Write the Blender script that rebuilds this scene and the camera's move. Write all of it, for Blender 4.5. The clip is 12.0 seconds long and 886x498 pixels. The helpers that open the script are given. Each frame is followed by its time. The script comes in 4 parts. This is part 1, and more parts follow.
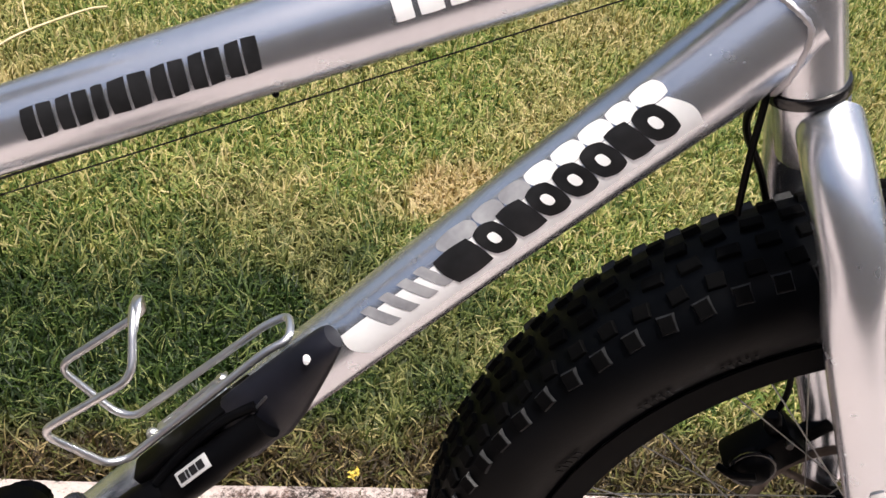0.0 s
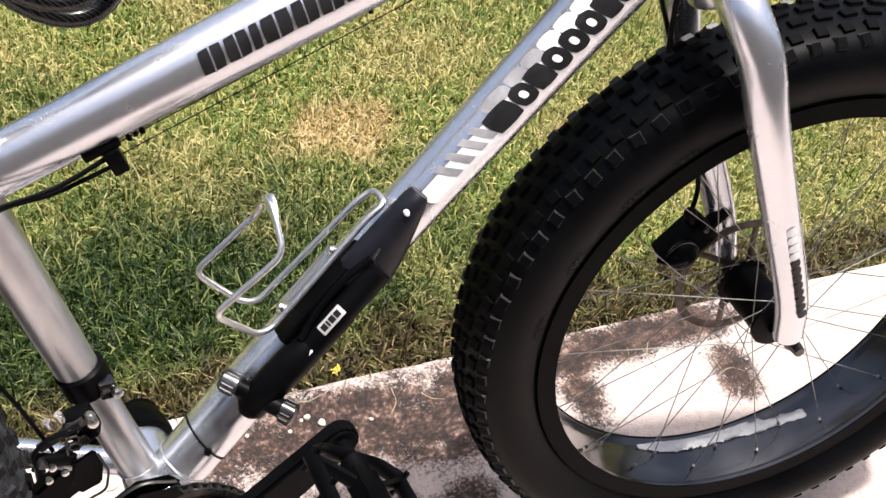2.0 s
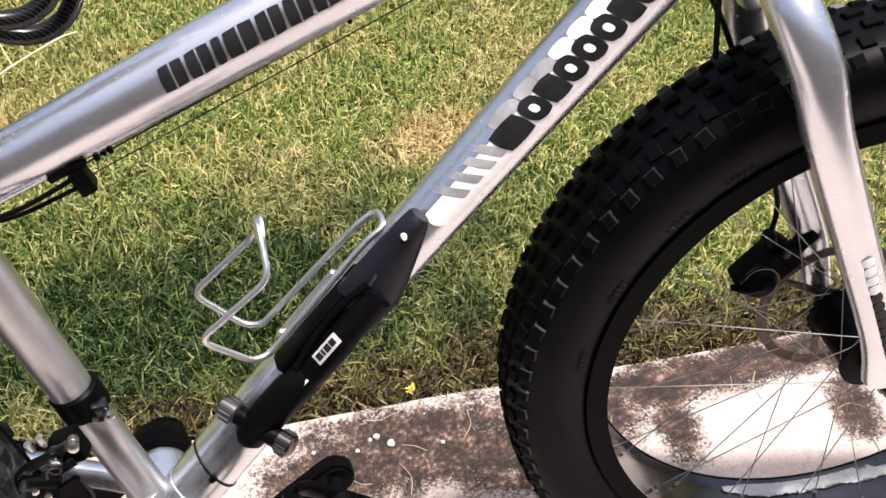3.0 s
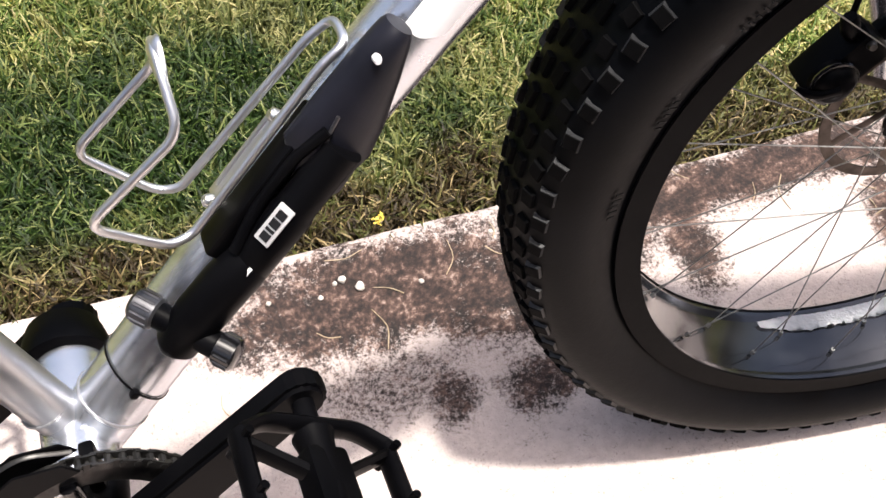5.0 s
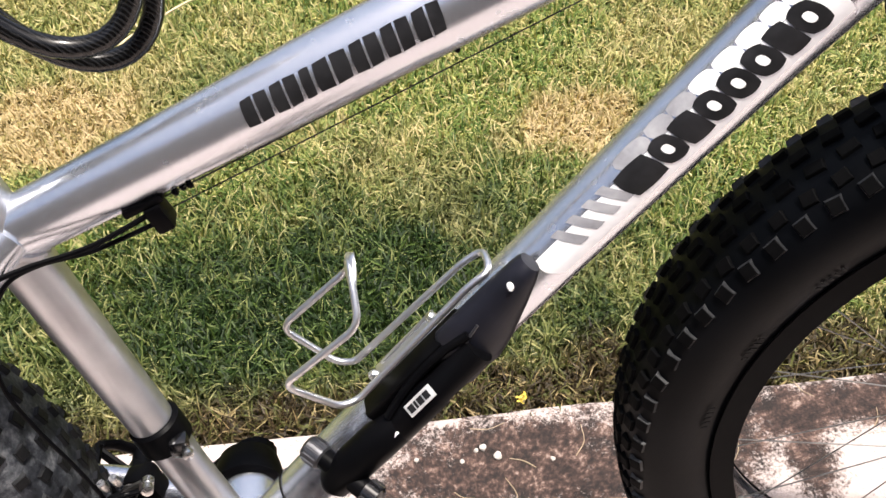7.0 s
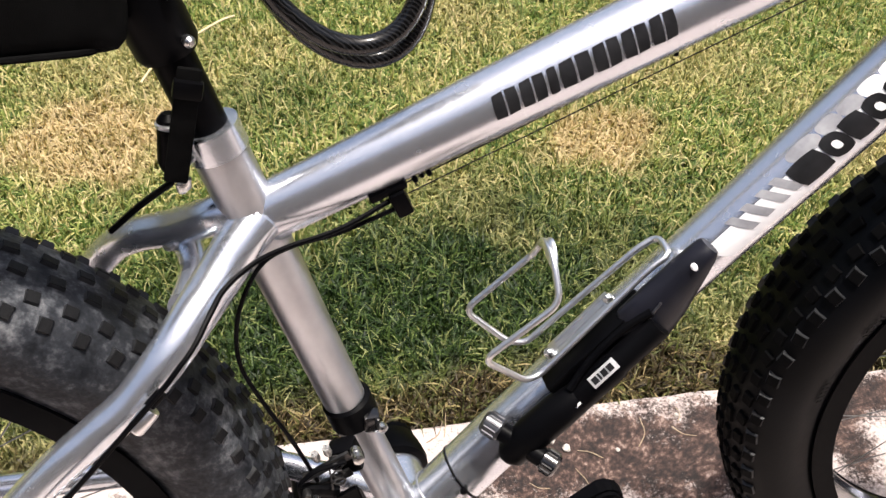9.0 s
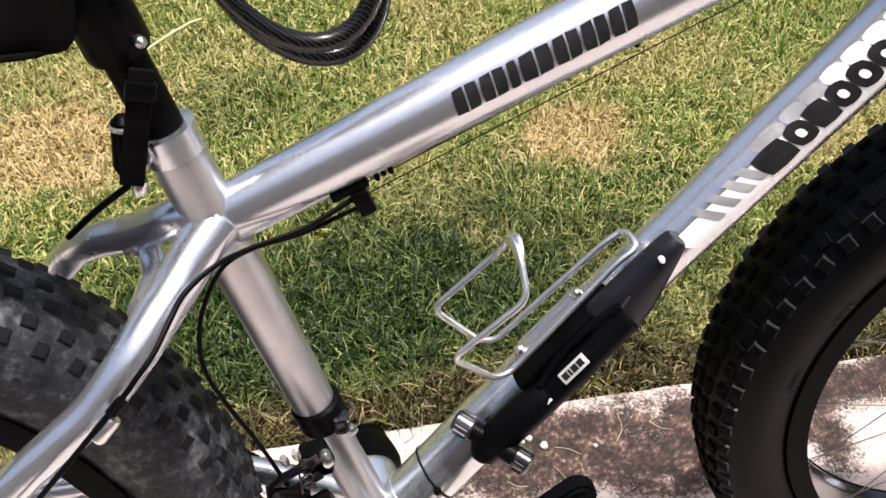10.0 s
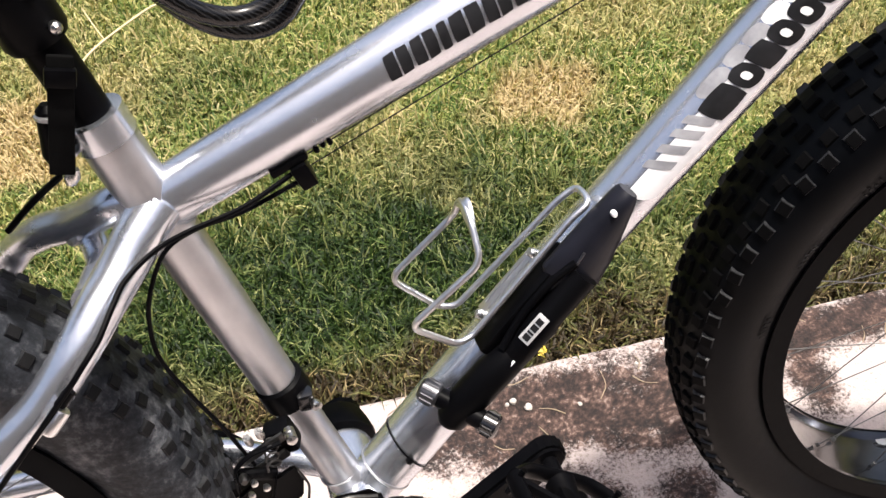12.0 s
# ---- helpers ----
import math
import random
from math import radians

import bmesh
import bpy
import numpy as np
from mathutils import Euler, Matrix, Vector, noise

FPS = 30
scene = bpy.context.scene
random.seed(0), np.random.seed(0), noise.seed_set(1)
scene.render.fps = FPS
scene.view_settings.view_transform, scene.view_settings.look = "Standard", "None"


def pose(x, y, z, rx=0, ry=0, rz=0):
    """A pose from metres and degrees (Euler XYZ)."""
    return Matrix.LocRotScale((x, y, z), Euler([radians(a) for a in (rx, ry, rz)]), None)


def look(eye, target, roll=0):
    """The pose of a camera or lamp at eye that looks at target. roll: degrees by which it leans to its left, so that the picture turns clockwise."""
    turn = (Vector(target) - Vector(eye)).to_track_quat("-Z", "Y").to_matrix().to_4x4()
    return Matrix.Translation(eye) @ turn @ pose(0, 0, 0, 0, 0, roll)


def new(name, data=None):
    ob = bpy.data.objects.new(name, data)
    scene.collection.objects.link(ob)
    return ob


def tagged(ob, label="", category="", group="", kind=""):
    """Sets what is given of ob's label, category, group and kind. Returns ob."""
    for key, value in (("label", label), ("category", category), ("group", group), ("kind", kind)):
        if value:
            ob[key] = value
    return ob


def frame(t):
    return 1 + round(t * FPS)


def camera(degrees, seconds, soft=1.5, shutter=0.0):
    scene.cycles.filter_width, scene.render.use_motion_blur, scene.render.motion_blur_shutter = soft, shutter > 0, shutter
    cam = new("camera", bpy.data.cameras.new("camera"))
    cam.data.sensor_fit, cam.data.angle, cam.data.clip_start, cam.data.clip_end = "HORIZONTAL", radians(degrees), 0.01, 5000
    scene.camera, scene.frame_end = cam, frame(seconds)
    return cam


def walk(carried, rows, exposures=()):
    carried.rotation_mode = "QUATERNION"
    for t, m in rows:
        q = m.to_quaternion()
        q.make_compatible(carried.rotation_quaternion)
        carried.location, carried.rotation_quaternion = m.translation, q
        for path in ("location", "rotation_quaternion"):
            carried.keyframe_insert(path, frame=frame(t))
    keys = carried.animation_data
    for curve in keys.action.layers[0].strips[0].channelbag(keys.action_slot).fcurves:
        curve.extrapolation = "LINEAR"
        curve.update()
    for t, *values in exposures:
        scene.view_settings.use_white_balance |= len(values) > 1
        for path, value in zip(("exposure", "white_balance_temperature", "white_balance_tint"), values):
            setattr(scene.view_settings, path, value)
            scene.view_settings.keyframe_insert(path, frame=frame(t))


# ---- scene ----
cam = camera(46.69, 12.0, soft=1.5)
PATH = [
    (0, (-0.0166, -0.3836, 1.1100), (0.1870, 0.3984, 0.2229), 12.33),
    (0.5, (-0.0811, -0.4298, 1.1473), (0.1925, 0.3506, 0.2778), 11.24),
    (1, (-0.2159, -0.4936, 1.1697), (0.1881, 0.2243, 0.2970), 14.19),
    (1.5, (-0.2873, -0.5132, 1.1735), (0.1696, 0.1668, 0.2966), 15.97),
    (2, (-0.2895, -0.5242, 1.1804), (0.1737, 0.1585, 0.3090), 14.08),
    (2.5, (-0.2332, -0.5246, 1.1668), (0.1322, 0.2056, 0.2874), 7.86),
    (3, (-0.1321, -0.5196, 1.1610), (0.1300, 0.2371, 0.2673), 4.06),
    (3.5, (-0.0822, -0.4952, 1.1307), (0.1279, 0.2074, 0.1809), 3.06),
    (3.7, (-0.0809, -0.4490, 1.1095), (0.1850, 0.1972, 0.1339), 6.62),
    (5.3, (-0.1041, -0.3263, 0.9897), (0.1474, 0.2086, -0.0546), 5.99),
    (5.5, (-0.1091, -0.3168, 1.0007), (0.1186, 0.2518, -0.0312), 4.75),
    (6, (-0.1175, -0.3322, 1.0411), (0.1175, 0.2842, 0.0387), 8.35),
    (6.5, (-0.0886, -0.3926, 1.1310), (0.1344, 0.2759, 0.1598), 5.37),
    (7, (-0.0893, -0.4155, 1.1448), (0.0120, 0.3245, 0.2056), -1.65),
    (7.5, (-0.1394, -0.4309, 1.1693), (-0.0205, 0.3207, 0.2414), 2.96),
    (7.7, (-0.1837, -0.4500, 1.1879), (-0.0217, 0.3032, 0.2679), 5.40),
    (9.3, (-0.3072, -0.4465, 1.1763), (-0.0853, 0.3009, 0.2641), 4.83),
    (9.5, (-0.3042, -0.4464, 1.1786), (-0.0740, 0.3029, 0.2700), 5.89),
    (10, (-0.2934, -0.4460, 1.1708), (-0.0618, 0.2967, 0.2571), 4.08),
    (10.5, (-0.2678, -0.4486, 1.1578), (-0.0291, 0.2841, 0.2379), 0.27),
    (11, (-0.2621, -0.4542, 1.1700), (-0.0378, 0.2786, 0.2466), -1.34),
    (11.5, (-0.2579, -0.4534, 1.1684), (-0.0240, 0.2690, 0.2391), -0.17),
    (12, (-0.2566, -0.4522, 1.1647), (-0.0332, 0.2638, 0.2280), 0.24),
]
walk(cam, [(t, look(eye, target, roll)) for t, eye, target, roll in PATH], exposures=((0, 0.4, 6450, 11), (1.5, 0.8, 6450, 11), (3.5, 0.72, 6450, 11), (6.3, 0.98, 6450, 11), (7.2, 0.76, 6450, 11), (9.5, 0.68, 6450, 11), (12, 0.72, 6450, 11)))
# ---- world ----
world = bpy.data.worlds.new("sky")
scene.world = world
world.use_nodes = True
wn = world.node_tree.nodes
sky = wn.new("ShaderNodeTexSky")
sky.sky_type = "NISHITA"
sky.sun_disc = False
sky.sun_elevation = radians(82)
sky.sun_rotation = radians(69)
sky.air_density, sky.dust_density = 1.0, 7.0
wn["Background"].inputs["Strength"].default_value = 0.115
world.node_tree.links.new(sky.outputs[0], wn["Background"].inputs["Color"])

sun = new("sun", bpy.data.lights.new("sun", "SUN"))
sun.data.energy = 3.8
sun.data.angle = radians(3)
sun.data.color = (1.0, 0.95, 0.87)
sun.matrix_world = look((0.13, 0.05, 1.0), (0, 0, 0))


# ---- materials ----
def mat(name, color, rough=0.5, metal=0.0, coat=0.0):
    m = bpy.data.materials.new(name)
    m.use_nodes = True
    b = m.node_tree.nodes["Principled BSDF"]
    b.inputs["Base Color"].default_value = (*color, 1)
    b.inputs["Roughness"].default_value = rough
    b.inputs["Metallic"].default_value = metal
    b.inputs["Coat Weight"].default_value = coat
    b.inputs["Coat Roughness"].default_value = 0.12
    return m


def node(m, kind, **inputs):
    n = m.node_tree.nodes.new(kind)
    for key, value in inputs.items():
        n.inputs[key.replace("_", " ")].default_value = value
    return n


def link(m, a, b):
    m.node_tree.links.new(a, b)


def coords(m):
    return m.node_tree.nodes.new("ShaderNodeTexCoord").outputs["Object"]


def noise_of(m, scale, detail=4.0, rough=0.55, vector=None):
    n = node(m, "ShaderNodeTexNoise", Scale=scale, Detail=detail, Roughness=rough)
    link(m, vector or coords(m), n.inputs["Vector"])
    return n.outputs["Fac"]


def ramp(m, fac, stops):
    r = m.node_tree.nodes.new("ShaderNodeValToRGB")
    e = r.color_ramp.elements
    while len(e) < len(stops):
        e.new(0.5)
    for i, (p, c) in enumerate(stops):
        e[i].position = p
        e[i].color = (*c, 1) if len(c) == 3 else c
    link(m, fac, r.inputs["Fac"])
    return r.outputs["Color"]


def mixed(m, fac, a, b, mode="MIX"):
    n = m.node_tree.nodes.new("ShaderNodeMix")
    n.data_type, n.blend_type = "RGBA", mode
    for k, v in ((0, fac), (6, a), (7, b)):
        if isinstance(v, (int, float)):
            n.inputs[k].default_value = v
        elif isinstance(v, tuple):
            n.inputs[k].default_value = (*v, 1)
        else:
            link(m, v, n.inputs[k])
    return n.outputs[2]


def calc(m, op, a, b=0.0, c=0.0):
    n = m.node_tree.nodes.new("ShaderNodeMath")
    n.operation = op
    for k, v in ((0, a), (1, b), (2, c)):
        if isinstance(v, (int, float)):
            n.inputs[k].default_value = v
        else:
            link(m, v, n.inputs[k])
    return n.outputs[0]


def bsdf(m):
    return m.node_tree.nodes["Principled BSDF"]


def bump(m, height, strength, distance):
    n = node(m, "ShaderNodeBump", Strength=strength, Distance=distance)
    link(m, height, n.inputs["Height"])
    link(m, n.outputs[0], bsdf(m).inputs["Normal"])


def worn(m, lo, hi, scale, rough=None, fine=None):
    """Colour that drifts between two tones, with roughness and fine relief to go with it."""
    f = noise_of(m, scale)
    link(m, ramp(m, f, [(0.3, lo), (0.7, hi)]), bsdf(m).inputs["Base Color"])
    if rough:
        g = noise_of(m, scale * 7)
        r = calc(m, "MULTIPLY_ADD", g, rough[1] - rough[0], rough[0])
        link(m, r, bsdf(m).inputs["Roughness"])
    if fine:
        bump(m, noise_of(m, fine[0], 2), fine[1], fine[2])
    return m


SILVER = worn(mat("silver_paint", (0.6, 0.6, 0.62), 0.3, 0.9, 0.25), (0.60, 0.63, 0.69), (0.70, 0.725, 0.78), 9, (0.22, 0.30))
SATIN = worn(mat("satin_silver_paint", (0.5, 0.5, 0.52), 0.38, 0.9, 0.1), (0.47, 0.475, 0.50), (0.56, 0.565, 0.59), 40, (0.32, 0.42), (900, 0.25, 0.0004))
WELD = worn(mat("weld_bead", (0.6, 0.6, 0.62), 0.4, 0.9), (0.42, 0.42, 0.44), (0.60, 0.60, 0.63), 60, (0.35, 0.5), (300, 0.5, 0.001))
ALU = worn(mat("polished_aluminium", (0.8, 0.8, 0.8), 0.25, 1.0), (0.70, 0.70, 0.71), (0.80, 0.80, 0.81), 30, (0.30, 0.42))
STEEL = worn(mat("bright_steel", (0.7, 0.7, 0.7), 0.25, 1.0), (0.55, 0.54, 0.53), (0.75, 0.75, 0.74), 60, (0.18, 0.4))
SPOKE = worn(mat("spoke_steel", (0.4, 0.4, 0.4), 0.35, 1.0), (0.18, 0.175, 0.17), (0.34, 0.34, 0.33), 60, (0.42, 0.6))
DARKSTEEL = worn(mat("dark_steel", (0.05, 0.05, 0.05), 0.4, 0.8), (0.018, 0.018, 0.018), (0.075, 0.072, 0.07), 80, (0.25, 0.5))
# lighter copy of the tread rubber for knob sides, with sunlit edges painted in
LITSIDE = worn(mat("lit_side_rubber", (0.01, 0.01, 0.01), 0.4), (0.004, 0.004, 0.005), (0.030, 0.031, 0.034), 45, (0.32, 0.5), (500, 0.3, 0.0006))
RUBBER = worn(mat("tyre_rubber", (0.01, 0.01, 0.01), 0.6), (0.0006, 0.0008, 0.0013), (0.0020, 0.0024, 0.0034), 14, (0.38, 0.52), (350, 0.15, 0.0008))
KNOB = worn(mat("tread_rubber", (0.01, 0.01, 0.01), 0.45), (0.0008, 0.0008, 0.001), (0.0028, 0.0028, 0.0032), 60, (0.6, 0.8), (500, 0.3, 0.0006))
# rear casing: dust smudges, with its lit grey sheen painted into the same tones
DUSTYSHEEN = worn(mat("dusty_sheen_tyre_rubber", (0.02, 0.02, 0.02), 0.5), (0.004, 0.004, 0.0045), (0.012, 0.012, 0.013), 34, (0.4, 0.7), (120, 0.5, 0.002))
_smudge = calc(DUSTYSHEEN, "ADD", calc(DUSTYSHEEN, "MULTIPLY", noise_of(DUSTYSHEEN, 26, 4, 0.65), 0.6), calc(DUSTYSHEEN, "MULTIPLY", noise_of(DUSTYSHEEN, 150, 4, 0.7), 0.4))
link(DUSTYSHEEN, ramp(DUSTYSHEEN, _smudge, [(0.40, (0.007, 0.008, 0.010)), (0.50, (0.022, 0.024, 0.029)), (0.58, (0.075, 0.078, 0.085)), (0.66, (0.17, 0.17, 0.175))]), bsdf(DUSTYSHEEN).inputs["Base Color"])
DUSTYKNOB = worn(mat("dusty_tread_rubber", (0.01, 0.01, 0.01), 0.5), (0.0012, 0.0012, 0.0015), (0.007, 0.007, 0.0078), 120, (0.45, 0.7), (500, 0.4, 0.0008))
BLACK = worn(mat("black_plastic", (0.008, 0.008, 0.009), 0.4), (0.0010, 0.0010, 0.0014), (0.0028, 0.0028, 0.0034), 25, (0.3, 0.48), (600, 0.12, 0.0004))
BLACKGLOSS = worn(mat("black_gloss_paint", (0.004, 0.004, 0.005), 0.2, 0.0, 0.25), (0.003, 0.003, 0.004), (0.007, 0.007, 0.008), 20, (0.15, 0.28))
RIMPAINT = worn(mat("black_anodised_rim", (0.06, 0.062, 0.07), 0.12, 0.8), (0.045, 0.047, 0.055), (0.085, 0.087, 0.097), 18, (0.07, 0.2))
RIMEDGE = worn(mat("matt_black_rim_edge", (0.002, 0.002, 0.002), 0.6), (0.0015, 0.0015, 0.002), (0.003, 0.003, 0.0035), 20, (0.5, 0.65))
FABRIC = worn(mat("black_fabric", (0.012, 0.012, 0.012), 0.85), (0.002, 0.002, 0.002), (0.006, 0.006, 0.006), 40, (0.75, 0.95), (1500, 0.6, 0.0006))
INK = worn(mat("black_decal", (0.012, 0.012, 0.013), 0.35), (0.010, 0.010, 0.011), (0.022, 0.022, 0.024), 60, (0.3, 0.45))
WHITEINK = worn(mat("white_decal", (0.82, 0.82, 0.83), 0.4), (0.82, 0.82, 0.83), (0.90, 0.90, 0.91), 60, (0.3, 0.5))
PALEINK = worn(mat("pale_label", (0.5, 0.5, 0.51), 0.4), (0.40, 0.40, 0.41), (0.52, 0.52, 0.53), 90, (0.35, 0.5))
GREYINK = worn(mat("grey_decal", (0.3, 0.3, 0.32), 0.4), (0.22, 0.22, 0.24), (0.4, 0.4, 0.42), 60, (0.3, 0.5))

def blot(m, x, y, rx, ry, soft=0.55):
    """A soft uneven patch on the ground, 1 at its middle."""
    sep = node(m, "ShaderNodeSeparateXYZ")
    link(m, coords(m), sep.inputs[0])
    dx = calc(m, "DIVIDE", calc(m, "SUBTRACT", sep.outputs[0], x), rx)
    dy = calc(m, "DIVIDE", calc(m, "SUBTRACT", sep.outputs[1], y), ry)
    d = calc(m, "SQRT", calc(m, "ADD", calc(m, "MULTIPLY", dx, dx), calc(m, "MULTIPLY", dy, dy)))
    d = calc(m, "ADD", d, calc(m, "MULTIPLY", calc(m, "SUBTRACT", noise_of(m, 11, 5, 0.7), 0.5), 1.7))
    return ramp(m, d, [(soft, (1, 1, 1)), (1.6 - soft if soft < 0.5 else 1.0, (0, 0, 0))])


# concrete: pale, pitted, with brown organic staining that gathers beside the lawn
CONCRETE = mat("concrete", (0.5, 0.48, 0.44), 0.85)
_m = CONCRETE
_fine = noise_of(_m, 95.0, 4, 0.65)
_tone = ramp(_m, noise_of(_m, 3.0, 5), [(0.3, (0.46, 0.385, 0.360)), (0.7, (0.60, 0.515, 0.480))])
_tone = mixed(_m, 0.45, _tone, ramp(_m, _fine, [(0.3, (0.62, 0.6, 0.58)), (0.6, (1, 1, 1))]), "MULTIPLY")
_soiled = 0.0
for (px, py, rx, ry, k) in ((0.08, 0.140, 0.25, 0.090, 1.3), (0.24, 0.115, 0.20, 0.100, 1.2), (0.50, 0.155, 0.40, 0.050, 1.25), (0.672, 0.050, 0.050, 0.070, 1.05), (0.19, -0.01, 0.07, 0.04, 0.9), (0.105, 0.0, 0.05, 0.045, 0.8), (-0.45, 0.16, 0.25, 0.05, 0.6), (0.425, 0.08, 0.050, 0.07, 1.0), (0.05, 0.04, 0.12, 0.06, 0.5)):
    _soiled = calc(_m, "MAXIMUM", _soiled, calc(_m, "MULTIPLY", blot(_m, px, py, rx, ry, 0.35), k))
_speck = calc(_m, "ADD", calc(_m, "MULTIPLY", noise_of(_m, 210.0, 5, 0.85), 0.72), calc(_m, "MULTIPLY", noise_of(_m, 55.0, 4, 0.7), 0.28))
_dirt = calc(_m, "ADD", _speck, calc(_m, "MULTIPLY", _soiled, 0.235))
_dirt = ramp(_m, _dirt, [(0.545, (0, 0, 0)), (0.68, (1, 1, 1))])
_brown = ramp(_m, calc(_m, "ADD", calc(_m, "MULTIPLY", noise_of(_m, 150.0, 5, 0.8), 0.55), calc(_m, "MULTIPLY", noise_of(_m, 38.0, 3, 0.6), 0.45)), [(0.42, (0.010, 0.006, 0.0048)), (0.51, (0.040, 0.022, 0.017)), (0.57, (0.105, 0.062, 0.048)), (0.675, (0.40, 0.30, 0.255))])
link(_m, mixed(_m, _dirt, _tone, _brown), bsdf(_m).inputs["Base Color"])
bump(_m, calc(_m, "ADD", _fine, calc(_m, "MULTIPLY", noise_of(_m, 320, 3), 0.6)), 0.6, 0.004)

SOIL = worn(mat("soil_thatch", (0.1, 0.08, 0.05), 0.95), (0.02, 0.018, 0.008), (0.065, 0.055, 0.026), 30, (0.85, 1.0), (120, 0.9, 0.01))

# grass blades: green to straw, each blade a little different, with drier and lusher patches
for _b, _v in ((RUBBER, 0.065), (DUSTYSHEEN, 0.2), (FABRIC, 0.04), (BLACK, 0.05), (KNOB, 0.05), (DUSTYKNOB, 0.2), (LITSIDE, 0.4), (INK, 0.16), (RIMEDGE, 0.05)):
    bsdf(_b).inputs["Specular IOR Level"].default_value = _v

GRASS = mat("grass_blade", (0.1, 0.16, 0.03), 0.55)
_m = GRASS
_geo = _m.node_tree.nodes.new("ShaderNodeNewGeometry")
_rnd = _geo.outputs["Random Per Island"]
_patch = noise_of(_m, 2.6, 3)
_green = ramp(_m, _rnd, [(0.0, (0.035, 0.075, 0.013)), (0.35, (0.140, 0.215, 0.044)), (0.65, (0.305, 0.34, 0.092)), (0.82, (0.50, 0.45, 0.165)), (1.0, (0.66, 0.55, 0.29))])
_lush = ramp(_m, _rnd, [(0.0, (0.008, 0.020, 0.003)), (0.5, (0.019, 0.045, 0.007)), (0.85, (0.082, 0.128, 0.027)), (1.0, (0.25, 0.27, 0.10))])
_straw = ramp(_m, _rnd, [(0.0, (0.20, 0.18, 0.04)), (0.3, (0.46, 0.36, 0.17)), (1.0, (0.66, 0.52, 0.30))])


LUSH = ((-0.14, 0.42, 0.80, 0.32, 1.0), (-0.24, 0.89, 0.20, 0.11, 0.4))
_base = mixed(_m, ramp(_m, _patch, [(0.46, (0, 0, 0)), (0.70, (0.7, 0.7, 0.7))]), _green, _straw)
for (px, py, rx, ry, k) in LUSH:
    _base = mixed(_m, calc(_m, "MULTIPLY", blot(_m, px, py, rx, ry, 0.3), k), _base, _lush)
for (px, py, rx, ry) in ((0.285, 0.710, 0.13, 0.09), (-0.55, 0.86, 0.16, 0.13)):
    _base = mixed(_m, calc(_m, "MULTIPLY", blot(_m, px, py, rx, ry), 1.2), _base, _straw)
_thatch = ramp(_m, _rnd, [(0.0, (0.025, 0.016, 0.008)), (0.5, (0.075, 0.048, 0.022)), (0.8, (0.085, 0.10, 0.022)), (1.0, (0.36, 0.26, 0.13))])
_base = mixed(_m, calc(_m, "MULTIPLY", blot(_m, 0.1, 0.212, 1.9, 0.11), 0.95), _base, _thatch)
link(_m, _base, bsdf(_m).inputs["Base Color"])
_thin = node(_m, "ShaderNodeBsdfTranslucent")
link(_m, mixed(_m, 1.0, _base, (1.0, 1.0, 0.62), "MULTIPLY"), _thin.inputs["Color"])
_blend = node(_m, "ShaderNodeMixShader", Fac=0.26)
link(_m, bsdf(_m).outputs[0], _blend.inputs[1])
link(_m, _thin.outputs[0], _blend.inputs[2])
link(_m, _blend.outputs[0], _m.node_tree.nodes["Material Output"].inputs["Surface"])
bsdf(_m).inputs["Specular IOR Level"].default_value = 0.35


# ---- mesh helpers ----
V = Vector


def part(name, bm, material, parent=None, label="", smooth=40):
    """Links a bmesh as one mesh object, under a thing or a part."""
    bmesh.ops.recalc_face_normals(bm, faces=bm.faces)
    for f in bm.faces:
        f.smooth = True
    for e in bm.edges:
        if len(e.link_faces) == 2 and e.calc_face_angle(0) > radians(smooth):
            e.smooth = False
    me = bpy.data.meshes.new(name)
    bm.to_mesh(me)
    bm.free()
    me.materials.append(material)
    ob = new(name, me)
    if parent:
        ob.parent = parent
    if label:
        tagged(ob, label)
    return ob


def empty(name, m=None, parent=None):
    ob = new(name)
    ob.empty_display_size = 0.05
    if m:
        ob.matrix_world = m
    if parent:
        ob.parent = parent
    return ob


def smooth_path(points, steps=8):
    """A Catmull-Rom line through the points."""
    p = [V(q) for q in points]
    p = [2 * p[0] - p[1]] + p + [2 * p[-1] - p[-2]]
    out = []
    for i in range(1, len(p) - 2):
        for k in range(steps):
            t = k / steps
            a, b, c, d = p[i - 1], p[i], p[i + 1], p[i + 2]
            out.append(0.5 * (2 * b + (c - a) * t + (2 * a - 5 * b + 4 * c - d) * t * t + (3 * b - a - 3 * c + d) * t ** 3))
    out.append(p[-2])
    return out


def rounded_path(points, radius, steps=5, closed=False):
    """Straight runs with rounded corners, like bent wire."""
    p = [V(q) for q in points]
    n = len(p)
    out = []
    for i in range(n):
        if not closed and i in (0, n - 1):
            out.append(p[i])
            continue
        a, b, c = p[i - 1], p[i], p[(i + 1) % n]
        r = min(radius, (a - b).length * 0.48, (c - b).length * 0.48)
        s, e = b + (a - b).normalized() * r, b + (c - b).normalized() * r
        for k in range(steps + 1):
            t = k / steps
            out.append((1 - t) ** 2 * s + 2 * t * (1 - t) * b + t * t * e)
    return out


